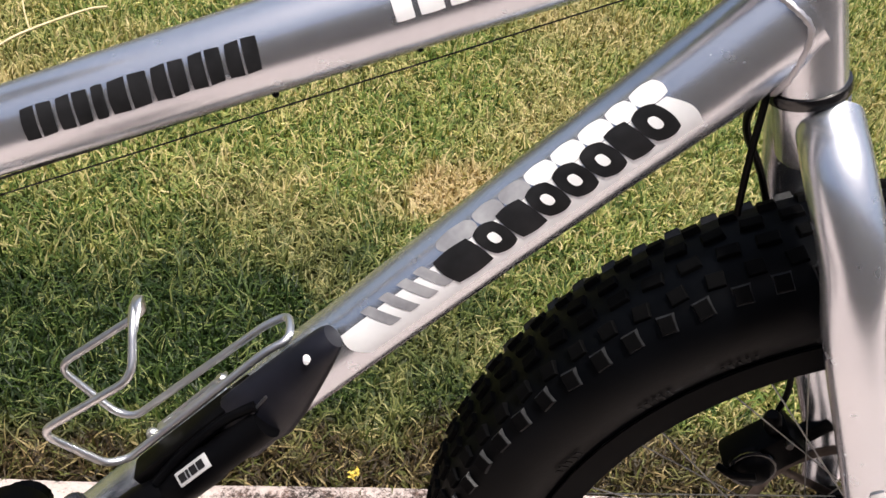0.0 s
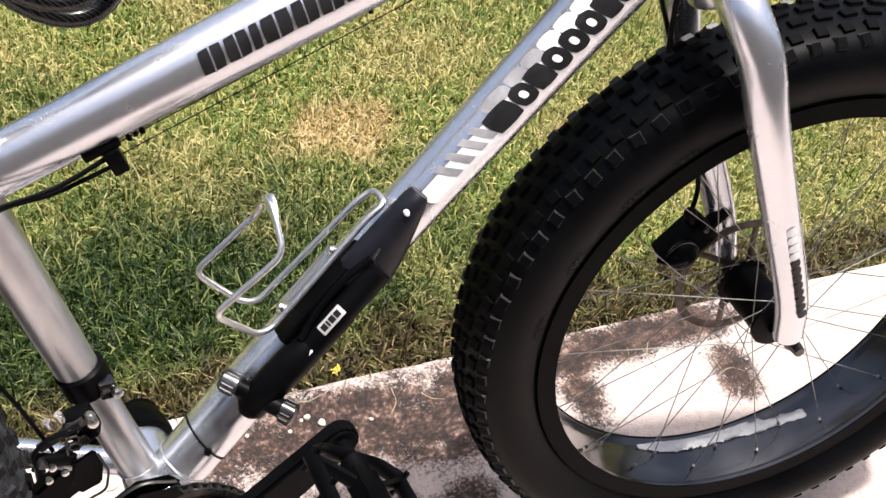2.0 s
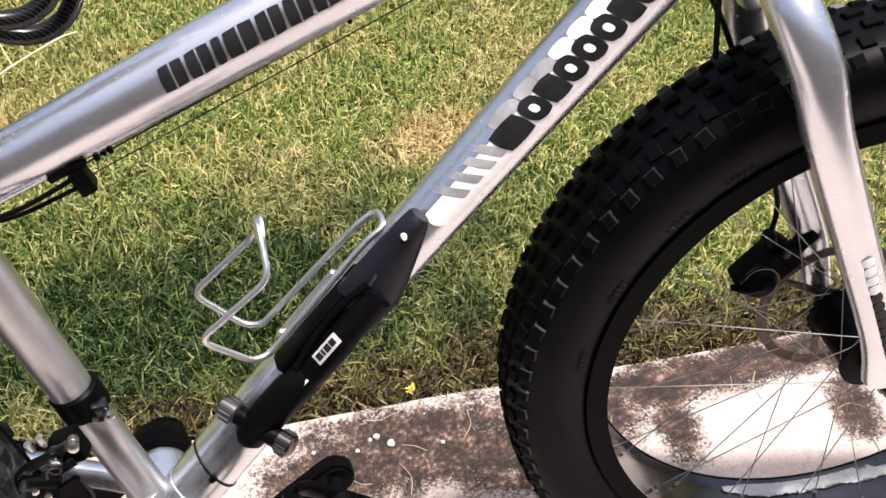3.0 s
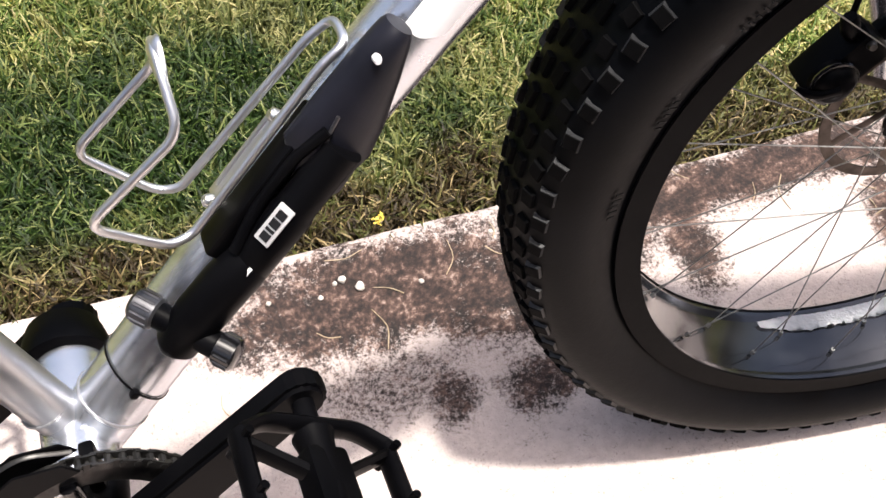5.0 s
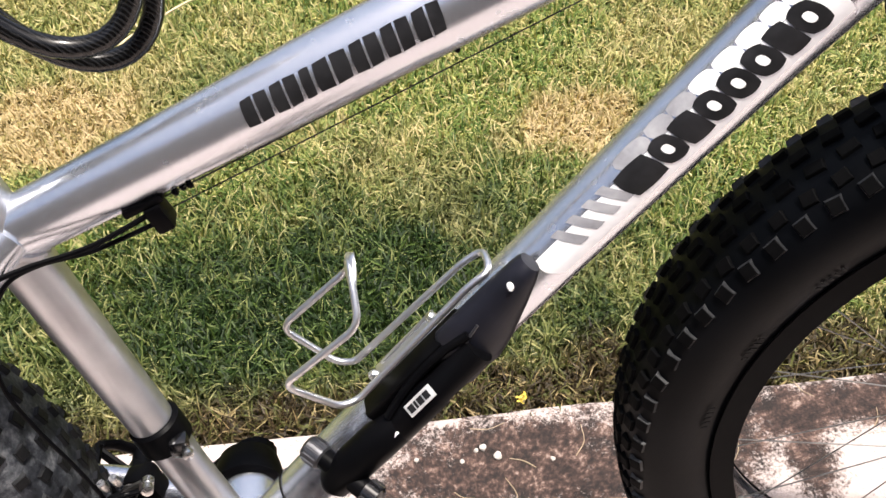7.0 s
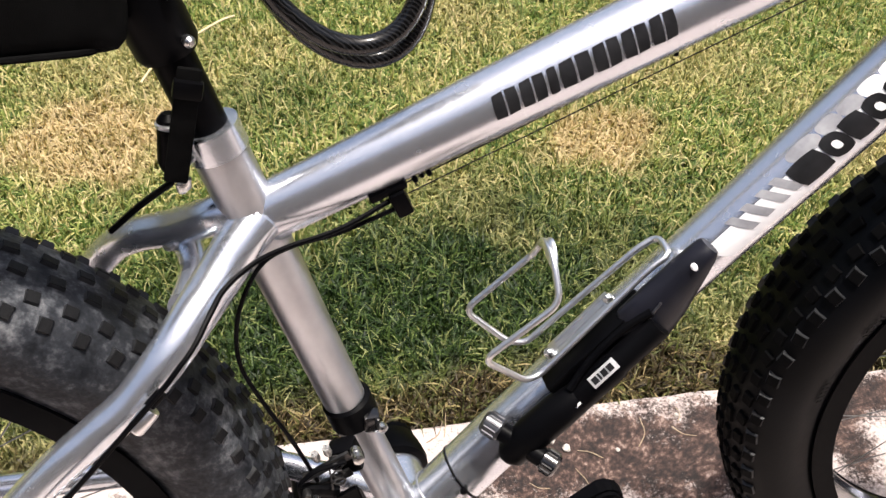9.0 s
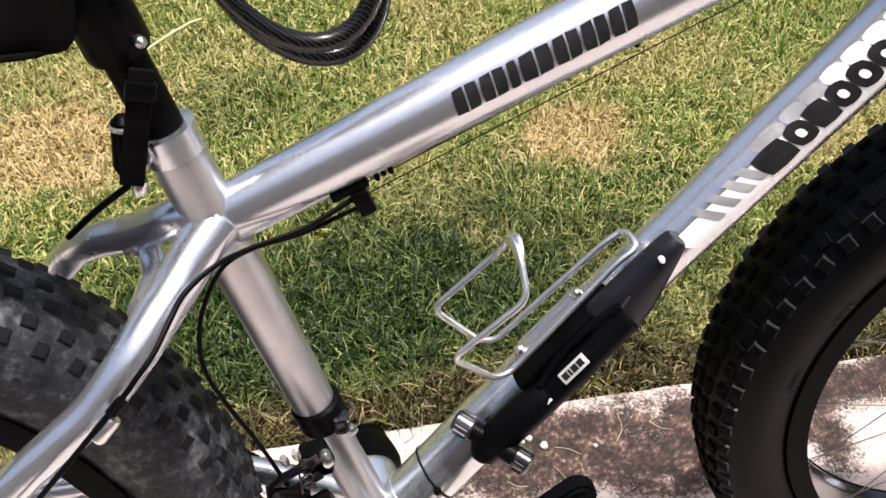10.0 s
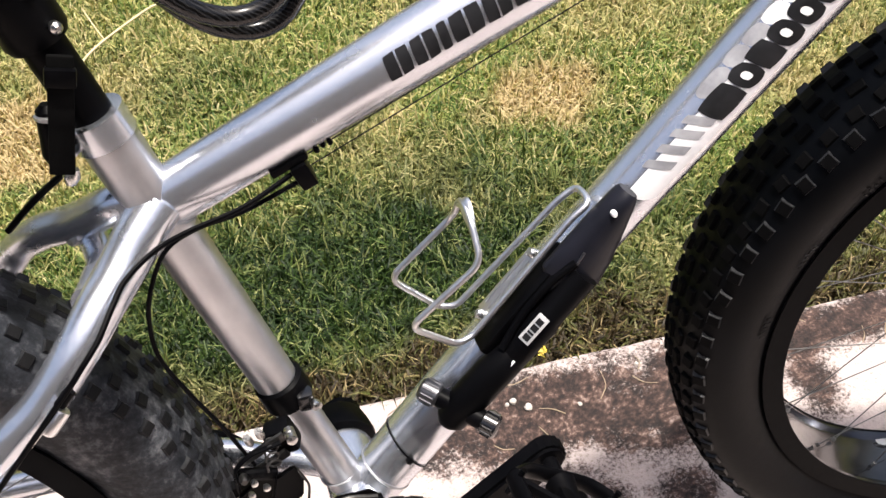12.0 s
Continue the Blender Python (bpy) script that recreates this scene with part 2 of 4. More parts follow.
def sweep(path, radius, seg=12, closed=False, bm=None, squash=1.0, side=None):
    """A round bar along a path; radius is a number or one for each point (or a pair: across, along side)."""
    bm = bm or bmesh.new()
    p = [V(q) for q in path]
    n = len(p)
    tang = []
    for i in range(n):
        a = p[i - 1] if (i > 0 or closed) else p[0]
        b = p[(i + 1) % n] if (i < n - 1 or closed) else p[-1]
        tang.append((b - a).normalized())
    up = V(side) if side else (V((0, 0, 1)) if abs(tang[0].z) < 0.9 else V((0, 1, 0)))
    u = (up - tang[0] * up.dot(tang[0])).normalized()
    rings = []
    for i in range(n):
        if side:
            u = (V(side) - tang[i] * V(side).dot(tang[i])).normalized()
        else:
            u = (u - tang[i] * u.dot(tang[i])).normalized()
        w = tang[i].cross(u)
        r = radius[i] if isinstance(radius, (list, tuple)) else radius
        ru, rw = r if isinstance(r, tuple) else (r, r * squash)
        rings.append([bm.verts.new(p[i] + u * ru * math.cos(2 * math.pi * k / seg) + w * rw * math.sin(2 * math.pi * k / seg)) for k in range(seg)])
    for i in range(n if closed else n - 1):
        a, b = rings[i], rings[(i + 1) % n]
        for k in range(seg):
            bm.faces.new((a[k], a[(k + 1) % seg], b[(k + 1) % seg], b[k]))
    if not closed:
        bm.faces.new(rings[0][::-1])
        bm.faces.new(rings[-1])
    return bm


def rod(a, b, r, seg=16, bm=None, r2=None):
    return sweep([a, b], [r, r2 if r2 else r], seg, bm=bm)


def turned(profile, a, b, seg=24, bm=None):
    """A turned body on the axis from a to b: (share of the length, radius) pairs."""
    a, b = V(a), V(b)
    return sweep([a.lerp(b, t) for t, r in profile], [max(r, 1e-4) for t, r in profile], seg, bm=bm, side=(b - a).orthogonal())


def lathe(profile, seg, centre=(0, 0, 0), close=True, bm=None):
    """A ring round the y axis through centre, from a closed (radius, y) outline."""
    bm = bm or bmesh.new()
    c = V(centre)
    rings = []
    for i in range(seg):
        a = 2 * math.pi * i / seg
        rings.append([bm.verts.new(c + V((r * math.cos(a), y, r * math.sin(a)))) for r, y in profile])
    m = len(profile)
    for i in range(seg):
        p, q = rings[i], rings[(i + 1) % seg]
        for k in range(m if close else m - 1):
            bm.faces.new((p[k], p[(k + 1) % m], q[(k + 1) % m], q[k]))
    return bm


def block(size, m=None, bevel=0.0, bm=None, segments=2):
    """A bevelled block with its middle at the pose m."""
    own = bmesh.new()
    bmesh.ops.create_cube(own, size=1, matrix=Matrix.Diagonal((*size, 1)))
    if bevel:
        bmesh.ops.bevel(own, geom=own.edges[:], offset=bevel, segments=segments, affect="EDGES", profile=0.6)
    if m:
        bmesh.ops.transform(own, matrix=m, verts=own.verts)
    if not bm:
        return own
    tmp = bpy.data.meshes.new("tmp")
    own.to_mesh(tmp)
    own.free()
    bm.from_mesh(tmp)
    bpy.data.meshes.remove(tmp)
    return bm


def plate(outline, thick, m=None, bevel=0.0):
    """A flat plate of that outline in its x-z plane, thick along y."""
    bm = bmesh.new()
    f = bm.faces.new([bm.verts.new((x, -thick / 2, z)) for x, z in outline])
    r = bmesh.ops.extrude_face_region(bm, geom=[f])
    bmesh.ops.translate(bm, vec=(0, thick, 0), verts=[g for g in r["geom"] if isinstance(g, bmesh.types.BMVert)])
    if bevel:
        bmesh.ops.bevel(bm, geom=bm.edges[:], offset=bevel, segments=2, affect="EDGES")
    if m:
        bmesh.ops.transform(bm, matrix=m, verts=bm.verts)
    return bm


def basis(x, y, z, o):
    m = Matrix((V(x), V(y), V(z))).transposed().to_4x4()
    m.translation = V(o)
    return m


# ---- ground, path and lawn ----
EDGE = 0.219          # where the concrete ends and the lawn begins, at x = 0
SKEW = -0.045         # the edge runs a little aslant to the bicycle
bm = bmesh.new()
bmesh.ops.create_grid(bm, x_segments=2, y_segments=2, size=300)
bmesh.ops.translate(bm, vec=(0, 0, -0.03), verts=bm.verts)
tagged(part("ground", bm, SOIL), "brown soil and thatch under the lawn", "ground", kind="structure")

bm = bmesh.new()
prof = [(EDGE, -0.12), (EDGE, -0.010), (EDGE - 0.003, -0.003), (EDGE - 0.010, 0.0005), (EDGE - 0.03, 0.0), (-0.6, 0.0), (-2.2, 0.0), (-2.2, -0.12)]
xs = [-30, -3] + [-1.5 + 0.02 * i for i in range(151)] + [3, 30]
rows_ = []
for x in xs:
    w = 0.004 * noise.noise((x * 3, 0.3, 0)) + 0.0018 * noise.noise((x * 22, 4, 0))
    w += SKEW * max(-4, min(4, x))
    rows_.append([bm.verts.new((x, y + (w if y > 0.15 else 0), z)) for y, z in prof])
for p, q in zip(rows_, rows_[1:]):
    for k in range(len(prof)):
        bm.faces.new((p[k], q[k], q[(k + 1) % len(prof)], p[(k + 1) % len(prof)]))
pavement = tagged(part("pavement", bm, CONCRETE, smooth=60), "pale concrete path with brown stains beside the lawn", "pavement", kind="structure")

# unseen plain wall added on the path's other side: closes the place, darkens reflections
DARKWALL = worn(mat("added_dark_wall", (0.1, 0.09, 0.08), 0.85), (0.06, 0.055, 0.052), (0.11, 0.10, 0.095), 3, (0.75, 0.95), (60, 0.5, 0.006))
bm = block((24, 0.25, 3.0), Matrix.Translation((0, -2.45, 1.42)), 0.01)
tagged(part("unseen_wall", bm, DARKWALL), "unseen plain dark wall added along the path to darken reflections", "wall", kind="structure")


def lawn(count, seed, x0, x1, y0, y1, length, width):
    """Grass blades, each a bent strip of three joints, leaning every way; longer where the lawn is lush."""
    g = np.random.default_rng(seed)
    x = g.uniform(x0, x1, count)
    y = g.uniform(y0, y1, count)
    y += 0.010 * np.sin(x * 21) * np.sin(x * 57) * (y < y0 + 0.03) + SKEW * x
    lush = np.zeros(count)
    for cx, cy, rx, ry, k in LUSH:
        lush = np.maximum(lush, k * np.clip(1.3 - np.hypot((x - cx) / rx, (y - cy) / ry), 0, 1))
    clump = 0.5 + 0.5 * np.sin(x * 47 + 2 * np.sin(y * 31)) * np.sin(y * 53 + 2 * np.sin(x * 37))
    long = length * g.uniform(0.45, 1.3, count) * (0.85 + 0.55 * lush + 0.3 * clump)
    head = g.uniform(0, 2 * np.pi, count) + 1.5 * np.sin(x * 19 + y * 11)
    lean = np.abs(g.normal(1.0, 0.55, count))
    wide = width * g.uniform(0.6, 1.3, count)
    dx, dy = np.cos(head), np.sin(head)
    sx, sy = -dy, dx
    verts = np.zeros((count, 7, 3))
    pos = np.stack([x, y, np.full(count, -0.028)], 1)
    ang = lean * 0.4
    for k in range(4):
        w = wide * (1.0, 0.9, 0.65, 0.0)[k]
        if k == 3:
            verts[:, 6] = pos
        else:
            off = np.stack([sx * w / 2, sy * w / 2, np.zeros(count)], 1)
            verts[:, 2 * k], verts[:, 2 * k + 1] = pos - off, pos + off
        step = long / 3
        pos = pos + np.stack([dx * np.sin(ang) * step, dy * np.sin(ang) * step, np.cos(ang) * step], 1)
        turn = lean * 0.7
        head = head + g.normal(0, 0.35, count)
        dx, dy = np.cos(head), np.sin(head)
        ang = np.minimum(ang + turn, 2.1)
    base = (np.arange(count) * 7)[:, None]
    quads = np.concatenate([base + np.array([0, 1, 3, 2]), base + np.array([2, 3, 5, 4])])
    tris = base + np.array([4, 5, 6])
    me = bpy.data.meshes.new("grass")
    me.from_pydata(verts.reshape(-1, 3).tolist(), [], quads.tolist() + tris.tolist())
    me.materials.append(GRASS)
    return me


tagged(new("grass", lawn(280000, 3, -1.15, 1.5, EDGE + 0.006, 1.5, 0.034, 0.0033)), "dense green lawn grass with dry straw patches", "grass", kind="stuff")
tagged(new("far_grass", lawn(70000, 4, -3.4, 3.7, 1.45, 3.6, 0.05, 0.007)), "green and straw coloured lawn grass farther off", "grass", kind="stuff")
tagged(new("side_grass", lawn(36000, 5, -3.4, -1.14, EDGE + 0.006, 1.5, 0.05, 0.007)), "green and straw coloured lawn grass behind the bicycle", "grass", kind="stuff")
tagged(new("side_grass", lawn(36000, 6, 1.49, 3.7, EDGE + 0.006, 1.5, 0.05, 0.007)), "green and straw coloured lawn grass ahead of the bicycle", "grass", kind="stuff")

# ---- the bicycle: x forward, y to its left, z up in its own leaning plane ----
LEAN = -14.6
BIKE = pose(-0.004, -0.1345, -0.001, LEAN, 0, 0)
bike = tagged(empty("fat_bike", BIKE), "silver fat-tyre mountain bike leaning on the concrete path", "bicycle")

BB = V((-0.200, 0, 0.338))
SEAT_DIR = V((-0.272, 0, 0.962))
DOWN_DIR = V((0.69, 0, 0.724))
DOWN_UP = V((-0.724, 0, 0.69))
DT0 = V((-0.200, 0, 0.342))
HEAD = V((0.3025, 0, 0.801))
SEAT0 = BB + V((-0.008, 0, 0))
HEAD_DIR = V((-0.35, 0, 0.937))
FRONT = V((0.478, 0, 0.364))
REAR = V((-0.665, 0, 0.366))


def dt(a, b, y):
    """A place by the down tube: along it, above it, to the left."""
    return DT0 + DOWN_DIR * a + DOWN_UP * b + V((0, y, 0))


def tube(name, path, radius, seg=28, parent=bike, material=SILVER, label="", **kw):
    return part(name, sweep(path, radius, seg, **kw), material, parent, label)


tube("seat_tube", [SEAT0 + V((0.003, 0, -0.004)), SEAT0 + SEAT_DIR * 0.10, SEAT0 + SEAT_DIR * 0.33, SEAT0 + SEAT_DIR * 0.422], [0.0165, 0.0165, 0.019, 0.019], material=SATIN)
tube("seat_collar", [SEAT0 + SEAT_DIR * 0.405, SEAT0 + SEAT_DIR * 0.424], 0.0208, label="silver collar round the top of the seat tube")
# the down tube by (along, above the axis, half height, half width)
DOWN = ((0.0, -0.006, 0.025, 0.025), (0.10, -0.004, 0.0252, 0.025), (0.25, -0.002, 0.0245, 0.0238), (0.36, -0.004, 0.0248, 0.0235), (0.48, -0.0055, 0.0270, 0.0250), (0.56, -0.0075, 0.0285, 0.0265), (0.62, -0.009, 0.0300, 0.0285), (0.685, -0.010, 0.0315, 0.0255))
tube("down_tube", [dt(a, b, 0) for a, b, ru, rn in DOWN], [(ru, rn) for a, b, ru, rn in DOWN], side=tuple(DOWN_UP))
tt = [V((-0.304, 0, 0.6704)), V((-0.25, 0, 0.6925)), V((-0.10, 0, 0.7538)), V((0.06, 0, 0.8192)), V((0.275, 0, 0.907))]
tube("top_tube", tt, [(0.021, 0.0185), (0.022, 0.0195), (0.0245, 0.0225), (0.026, 0.025), (0.028, 0.027)], side=(-0.378, 0, 0.926))
HT = HEAD + V((-0.008, 0, -0.003))
tube("head_tube", [HT + HEAD_DIR * -0.012, HT + HEAD_DIR * 0.15], 0.0225)
tube("bottom_bracket_shell", [BB + V((-0.005, -0.052, 0)), BB + V((-0.005, 0.056, 0))], 0.0250, seg=32)
for s in (-1, 1):
    tube("chain_stay", smooth_path([BB + V((-0.01, s * 0.03, 0)), BB + V((-0.07, s * 0.06, 0.004)), BB + V((-0.16, s * 0.085, 0.015)), REAR + V((0, s * 0.095, 0))]), 0.0125, seg=16)
tube("seat_stay", smooth_path([V((-0.300, -0.006, 0.674)), V((-0.314, -0.018, 0.664)), V((-0.331, -0.034, 0.650)), V((-0.348, -0.056, 0.640)), V((-0.369, -0.075, 0.6225)), V((-0.395, -0.085, 0.598)), V((-0.421, -0.090, 0.5800)), V((-0.46, -0.094, 0.549)), V((-0.56, -0.097, 0.45)), REAR + V((0.01, -0.097, 0.02))]), [0.0180 - 0.0050 * min(1, i / 44) for i in range(73)], seg=20)
tube("seat_stay", smooth_path([V((-0.312, 0.0, 0.680)), V((-0.328, 0.004, 0.675)), V((-0.358, 0.030, 0.653)), V((-0.388, 0.052, 0.636)), V((-0.413, 0.070, 0.613)), V((-0.45, 0.086, 0.563)), V((-0.56, 0.095, 0.44)), REAR + V((0.01, 0.095, 0.02))]), [0.0145 - 0.002 * min(1, i / 30) for i in range(57)], seg=20)
tube("stay_bridge", smooth_path([V((-0.362, 0.034, 0.652)), V((-0.350, 0.021, 0.641)), V((-0.347, 0.001, 0.635)), V((-0.350, -0.022, 0.637)), V((-0.355, -0.050, 0.642))]), 0.0105, seg=18, label="silver bridge bent between the seat stays")

RIM_IN, RIM_OUT = 0.2640, 0.2795


def knob_shape(ln, wd, foot=1.10):
    """A tread knob: tapered sides and a chamfered flat top."""
    v, f = [], []
    for k, z in ((foot, -0.006), (1.0, 0.0034), (0.90, 0.0040)):
        v += [(sx * ln * k / 2, sy * wd * k / 2, z) for sx, sy in ((-1, -1), (1, -1), (1, 1), (-1, 1))]
    for lo in (0, 4):
        f += [(lo + k, lo + (k + 1) % 4, lo + 4 + (k + 1) % 4, lo + 4 + k) for k in range(4)]
    return v, f + [(8, 9, 10, 11)]


def wheel(name, m, label, parts_from, parts_to, rubber):
    """A fat wheel on the y axis: tyre with knobs, rim, hub and spokes."""
    w = tagged(empty(name, None, bike), label)
    w.matrix_local = m
    half = [(RIM_OUT, 0.036), (0.286, 0.040), (0.294, 0.0455), (0.305, 0.0505), (0.317, 0.053), (0.329, 0.0525), (0.3395, 0.049), (0.3475, 0.042), (0.353, 0.031), (0.356, 0.016), (0.357, 0.0)]
    ring = half + [(r, -y) for r, y in half[-2::-1]] + [(RIM_OUT, -0.030), (RIM_OUT, 0.030)]
    part("tyre", lathe(ring, 120), rubber, w, "black knobbly fat tyre", 50)
    rim = [(RIM_OUT + 0.003, 0.041), (RIM_OUT + 0.003, 0.036), (RIM_OUT - 0.004, 0.034), (RIM_OUT - 0.007, 0.012), (RIM_OUT - 0.004, 0.0)]
    rim = rim + [(r, -y) for r, y in rim[-2::-1]] + [(RIM_IN, -0.041), (RIM_IN, -0.036), (RIM_IN + 0.004, -0.030), (RIM_IN + 0.002, -0.012), (RIM_IN + 0.002, 0.012), (RIM_IN + 0.004, 0.030), (RIM_IN, 0.036), (RIM_IN, 0.041)]
    part("rim", lathe(rim, 96), RIMPAINT, w, "wide black alloy rim", 30)
    for s in (-1, 1):
        edge = [(RIM_IN - 0.0008, s * 0.0405), (RIM_IN - 0.0008, s * 0.0425), (RIM_OUT + 0.004, s * 0.0425), (RIM_OUT + 0.004, s * 0.0405)]
        part("rim_edge", lathe(edge, 96), RIMEDGE, w, "matt black rim edge", 30)
    hub = [(0.0, 0.008), (0.03, 0.012), (0.18, 0.012), (0.2, 0.03), (0.23, 0.03), (0.26, 0.026), (0.74, 0.026), (0.77, 0.032), (0.8, 0.03), (0.82, 0.012), (0.97, 0.012), (1.0, 0.008)]
    part("hub", turned(hub, (0, -0.066, 0), (0, 0.066, 0), 28), BLACK, w, "black alloy hub", 30)
    for i in range(36):
        s = 1 if i % 2 else -1
        a = 2 * math.pi * (i + 0.5) / 36
        b = a + (1.25 if (i // 2) % 2 else -1.25)
        bm = rod((0.029 * math.cos(b), s * 0.036, 0.029 * math.sin(b)), (RIM_IN * math.cos(a), s * 0.012, RIM_IN * math.sin(a)), 0.00065, 5)
        rod((0.985 * RIM_IN * math.cos(a), s * 0.0125, 0.985 * RIM_IN * math.sin(a)), (RIM_IN * math.cos(a), s * 0.012, RIM_IN * math.sin(a)), 0.0022, 6, bm)
        part("spoke", bm, SPOKE, w)
    # knobs: rows by (radius, side offset, tilt, length, width, phase), three to a side
    rows = ((0.3460, 0.0422, 47, 0.0104, 0.0108, 0.0), (0.3525, 0.0290, 24, 0.0118, 0.0105, 0.5), (0.3558, 0.0100, 5, 0.0150, 0.0095, 0.0))
    count = 85
    verts, faces = [], []
    for r, y, tilt, ln, wd, phase in rows:
        if rubber is DUSTYSHEEN:
            ln, wd = ln * 0.78, wd * 0.86
        kv, kf = knob_shape(ln, wd, 1.5 if tilt > 40 else 1.2)
        mesh = bpy.data.meshes.new("knob")
        mesh.from_pydata(kv, [], kf)
        # sides get the lighter rubber that paints lit edges, tops stay dark
        mesh.materials.append(KNOB if rubber is RUBBER and tilt < 40 else LITSIDE)
        mesh.materials.append(KNOB if rubber is RUBBER else DUSTYKNOB)
        for poly in mesh.polygons[4:]:
            poly.material_index = 1
        for s in (-1, 1):
            for i in range(count):
                a = 2 * math.pi * (i + phase + (0.25 if s > 0 else 0)) / count
                out = V((math.cos(a), 0, math.sin(a)))
                along = V((-math.sin(a), 0, math.cos(a)))
                t = radians(tilt)
                up = out * math.cos(t) + V((0, s * math.sin(t), 0))
                m4 = basis(along, along.cross(up) * -1, up, out * r + V((0, s * y, 0))) @ Matrix.Rotation(radians(7 * math.sin(i * 2.4 + s)), 4, "Z")
                if parts_from <= math.degrees(a) % 360 <= parts_to:
                    ob = new("knob", mesh)
                    ob.parent = w
                    ob.matrix_local = m4
                else:
                    base = len(verts)
                    verts += [m4 @ V(v) for v in kv]
                    faces += [tuple(base + k for k in f) for f in kf]
    me = bpy.data.meshes.new("tread")
    me.from_pydata(verts, [], faces)
    me.materials.append(KNOB)
    rest = new("tread", me)
    rest.parent = w
    tagged(rest, "rubber knobs of the tread on the far side", kind="stuff")
    # raised moulding marks low on the sidewall
    for c in (112, 124, 136, 152, 168):
        for k in range(5):
            a = radians(c + 1.1 * k)
            m4 = basis(V((-math.sin(a), 0, math.cos(a))), V((math.cos(a), 0, math.sin(a))), V((0, -1, 0)), V((0.2985 * math.cos(a), -0.0500, 0.2985 * math.sin(a))))
            part("moulded_mark", block((0.0022, 0.0075 if k % 2 else 0.0058, 0.0007), m4 @ Matrix.Rotation(radians(20), 4, "X")), rubber, w)
    return w


STEER = Matrix.Translation(HEAD) @ Matrix.Rotation(radians(-9), 4, HEAD_DIR) @ Matrix.Translation(-HEAD)
front_wheel = wheel("front_wheel", STEER @ Matrix.Translation(FRONT), "fat front wheel with black rim and knobbly tyre", 35, 225, RUBBER)
# ragged white strip along the front rim's far slope, standing in for a bright reflection
RIMGLARE = worn(mat("white_rim_reflection", (0.8, 0.8, 0.8), 0.6), (0.66, 0.67, 0.69), (0.84, 0.84, 0.85), 90, (0.5, 0.7), (240, 0.6, 0.002))
bm = bmesh.new()
strip = []
for i in range(61):
    k = i / 60
    a = radians(251 + 52 * k)
    mid = 0.025 + 0.003 * math.sin(3 * k) - 0.016 * max(0, k - 0.62) / 0.38
    half = 0.0105 * min(1, 0.35 + 3.5 * k, 0.55 + 2.2 * (1 - k)) * (0.75 if 0.78 < k < 0.88 else 1)
    row = []
    for q in (-1, -0.5, 0, 0.5, 1):
        rag = 0.0035 * noise.noise((k * 23, q * 2, 1)) + 0.002 * noise.noise((k * 61, q * 3, 7))
        y = mid + q * half + rag * abs(q)
        r = RIM_IN + 0.0006 + 0.0006 * noise.noise((k * 40, q * 2, 3)) - 0.0012 * (1 - abs(q)) * abs(noise.noise((k * 30, q, 5)))
        row.append(bm.verts.new((r * math.cos(a), y, r * math.sin(a))))
    strip.append(row)
for p, q in zip(strip, strip[1:]):
    for k in range(4):
        bm.faces.new((p[k], p[k + 1], q[k + 1], q[k]))
bmesh.ops.solidify(bm, geom=bm.faces[:], thickness=0.0004)
part("reflection_strip", bm, RIMGLARE, front_wheel, "ragged white strip standing in for a bright reflection in the rim", 60)
rear_wheel = wheel("rear_wheel", Matrix.Translation(REAR) @ Matrix.Scale(1.012, 4), "fat rear wheel with knobbly tyre", 5, 115, DUSTYSHEEN)

# fork, turned with the front wheel
fork = empty("fork", None, bike)
fork.matrix_local = STEER
tagged(fork, "silver rigid fork with straight blades")
for s in (-1, 1):
    path = smooth_path([HEAD + HEAD_DIR * -0.035 + V((0, s * 0.012, 0)), V((0.317, s * 0.046, 0.752)), V((0.333, s * 0.071, 0.712)), V((0.352, s * 0.080, 0.655)), V((0.402, s * 0.078, 0.545)), V((0.451, s * 0.075, 0.437)), FRONT + V((-0.010, s * 0.072, 0.014))])
    n = len(path)
    part("fork_blade", sweep(path, [(0.0205 - 0.0055 * max(0, i / n - 0.3), 0.0185 - 0.006 * max(0, i / n - 0.3)) for i in range(n)], 22, side=(0.94, 0, 0.35)), SILVER, fork)
part("crown", turned([(0, 0.018), (0.1, 0.021), (1, 0.0220)], HT + HEAD_DIR * -0.065, HT + HEAD_DIR * -0.02), SILVER, fork)
part("headset_ring", turned([(0, 0.0225), (0.15, 0.0250), (0.5, 0.0258), (0.85, 0.0250), (1, 0.0225)], HT + HEAD_DIR * -0.021, HT + HEAD_DIR * -0.011, 32), BLACKGLOSS, fork, "black headset ring")
for s in (-1, 1):
    part("axle_nut", turned([(0, 0.009), (0.5, 0.009), (0.55, 0.007), (1, 0.006)], FRONT + V((0, s * 0.062, 0)), FRONT + V((0, s * 0.088, 0)), 6), BLACKGLOSS, fork)

def weld(name, centre, axis, r, squash=1.0, n=34, tilt=None, bead=0.0030):
    """A ring of overlapping weld ripples."""
    axis = V(axis).normalized()
    u = V((0, 1, 0))
    w = axis.cross(u)
    t = V(tilt) if tilt else V((0, 0, 0))
    bm = bmesh.new()
    ring = []
    for i in range(n * 2):
        a = math.pi * i / n
        p = V(centre) + u * r * math.cos(a) + w * r * squash * math.sin(a) + t * (math.cos(a) ** 2)
        ring.append(p)
    sweep(ring, [bead * (0.85 if i % 2 else 1.1) for i in range(n * 2)], 8, closed=True, bm=bm)
    return part(name, bm, WELD, bike)


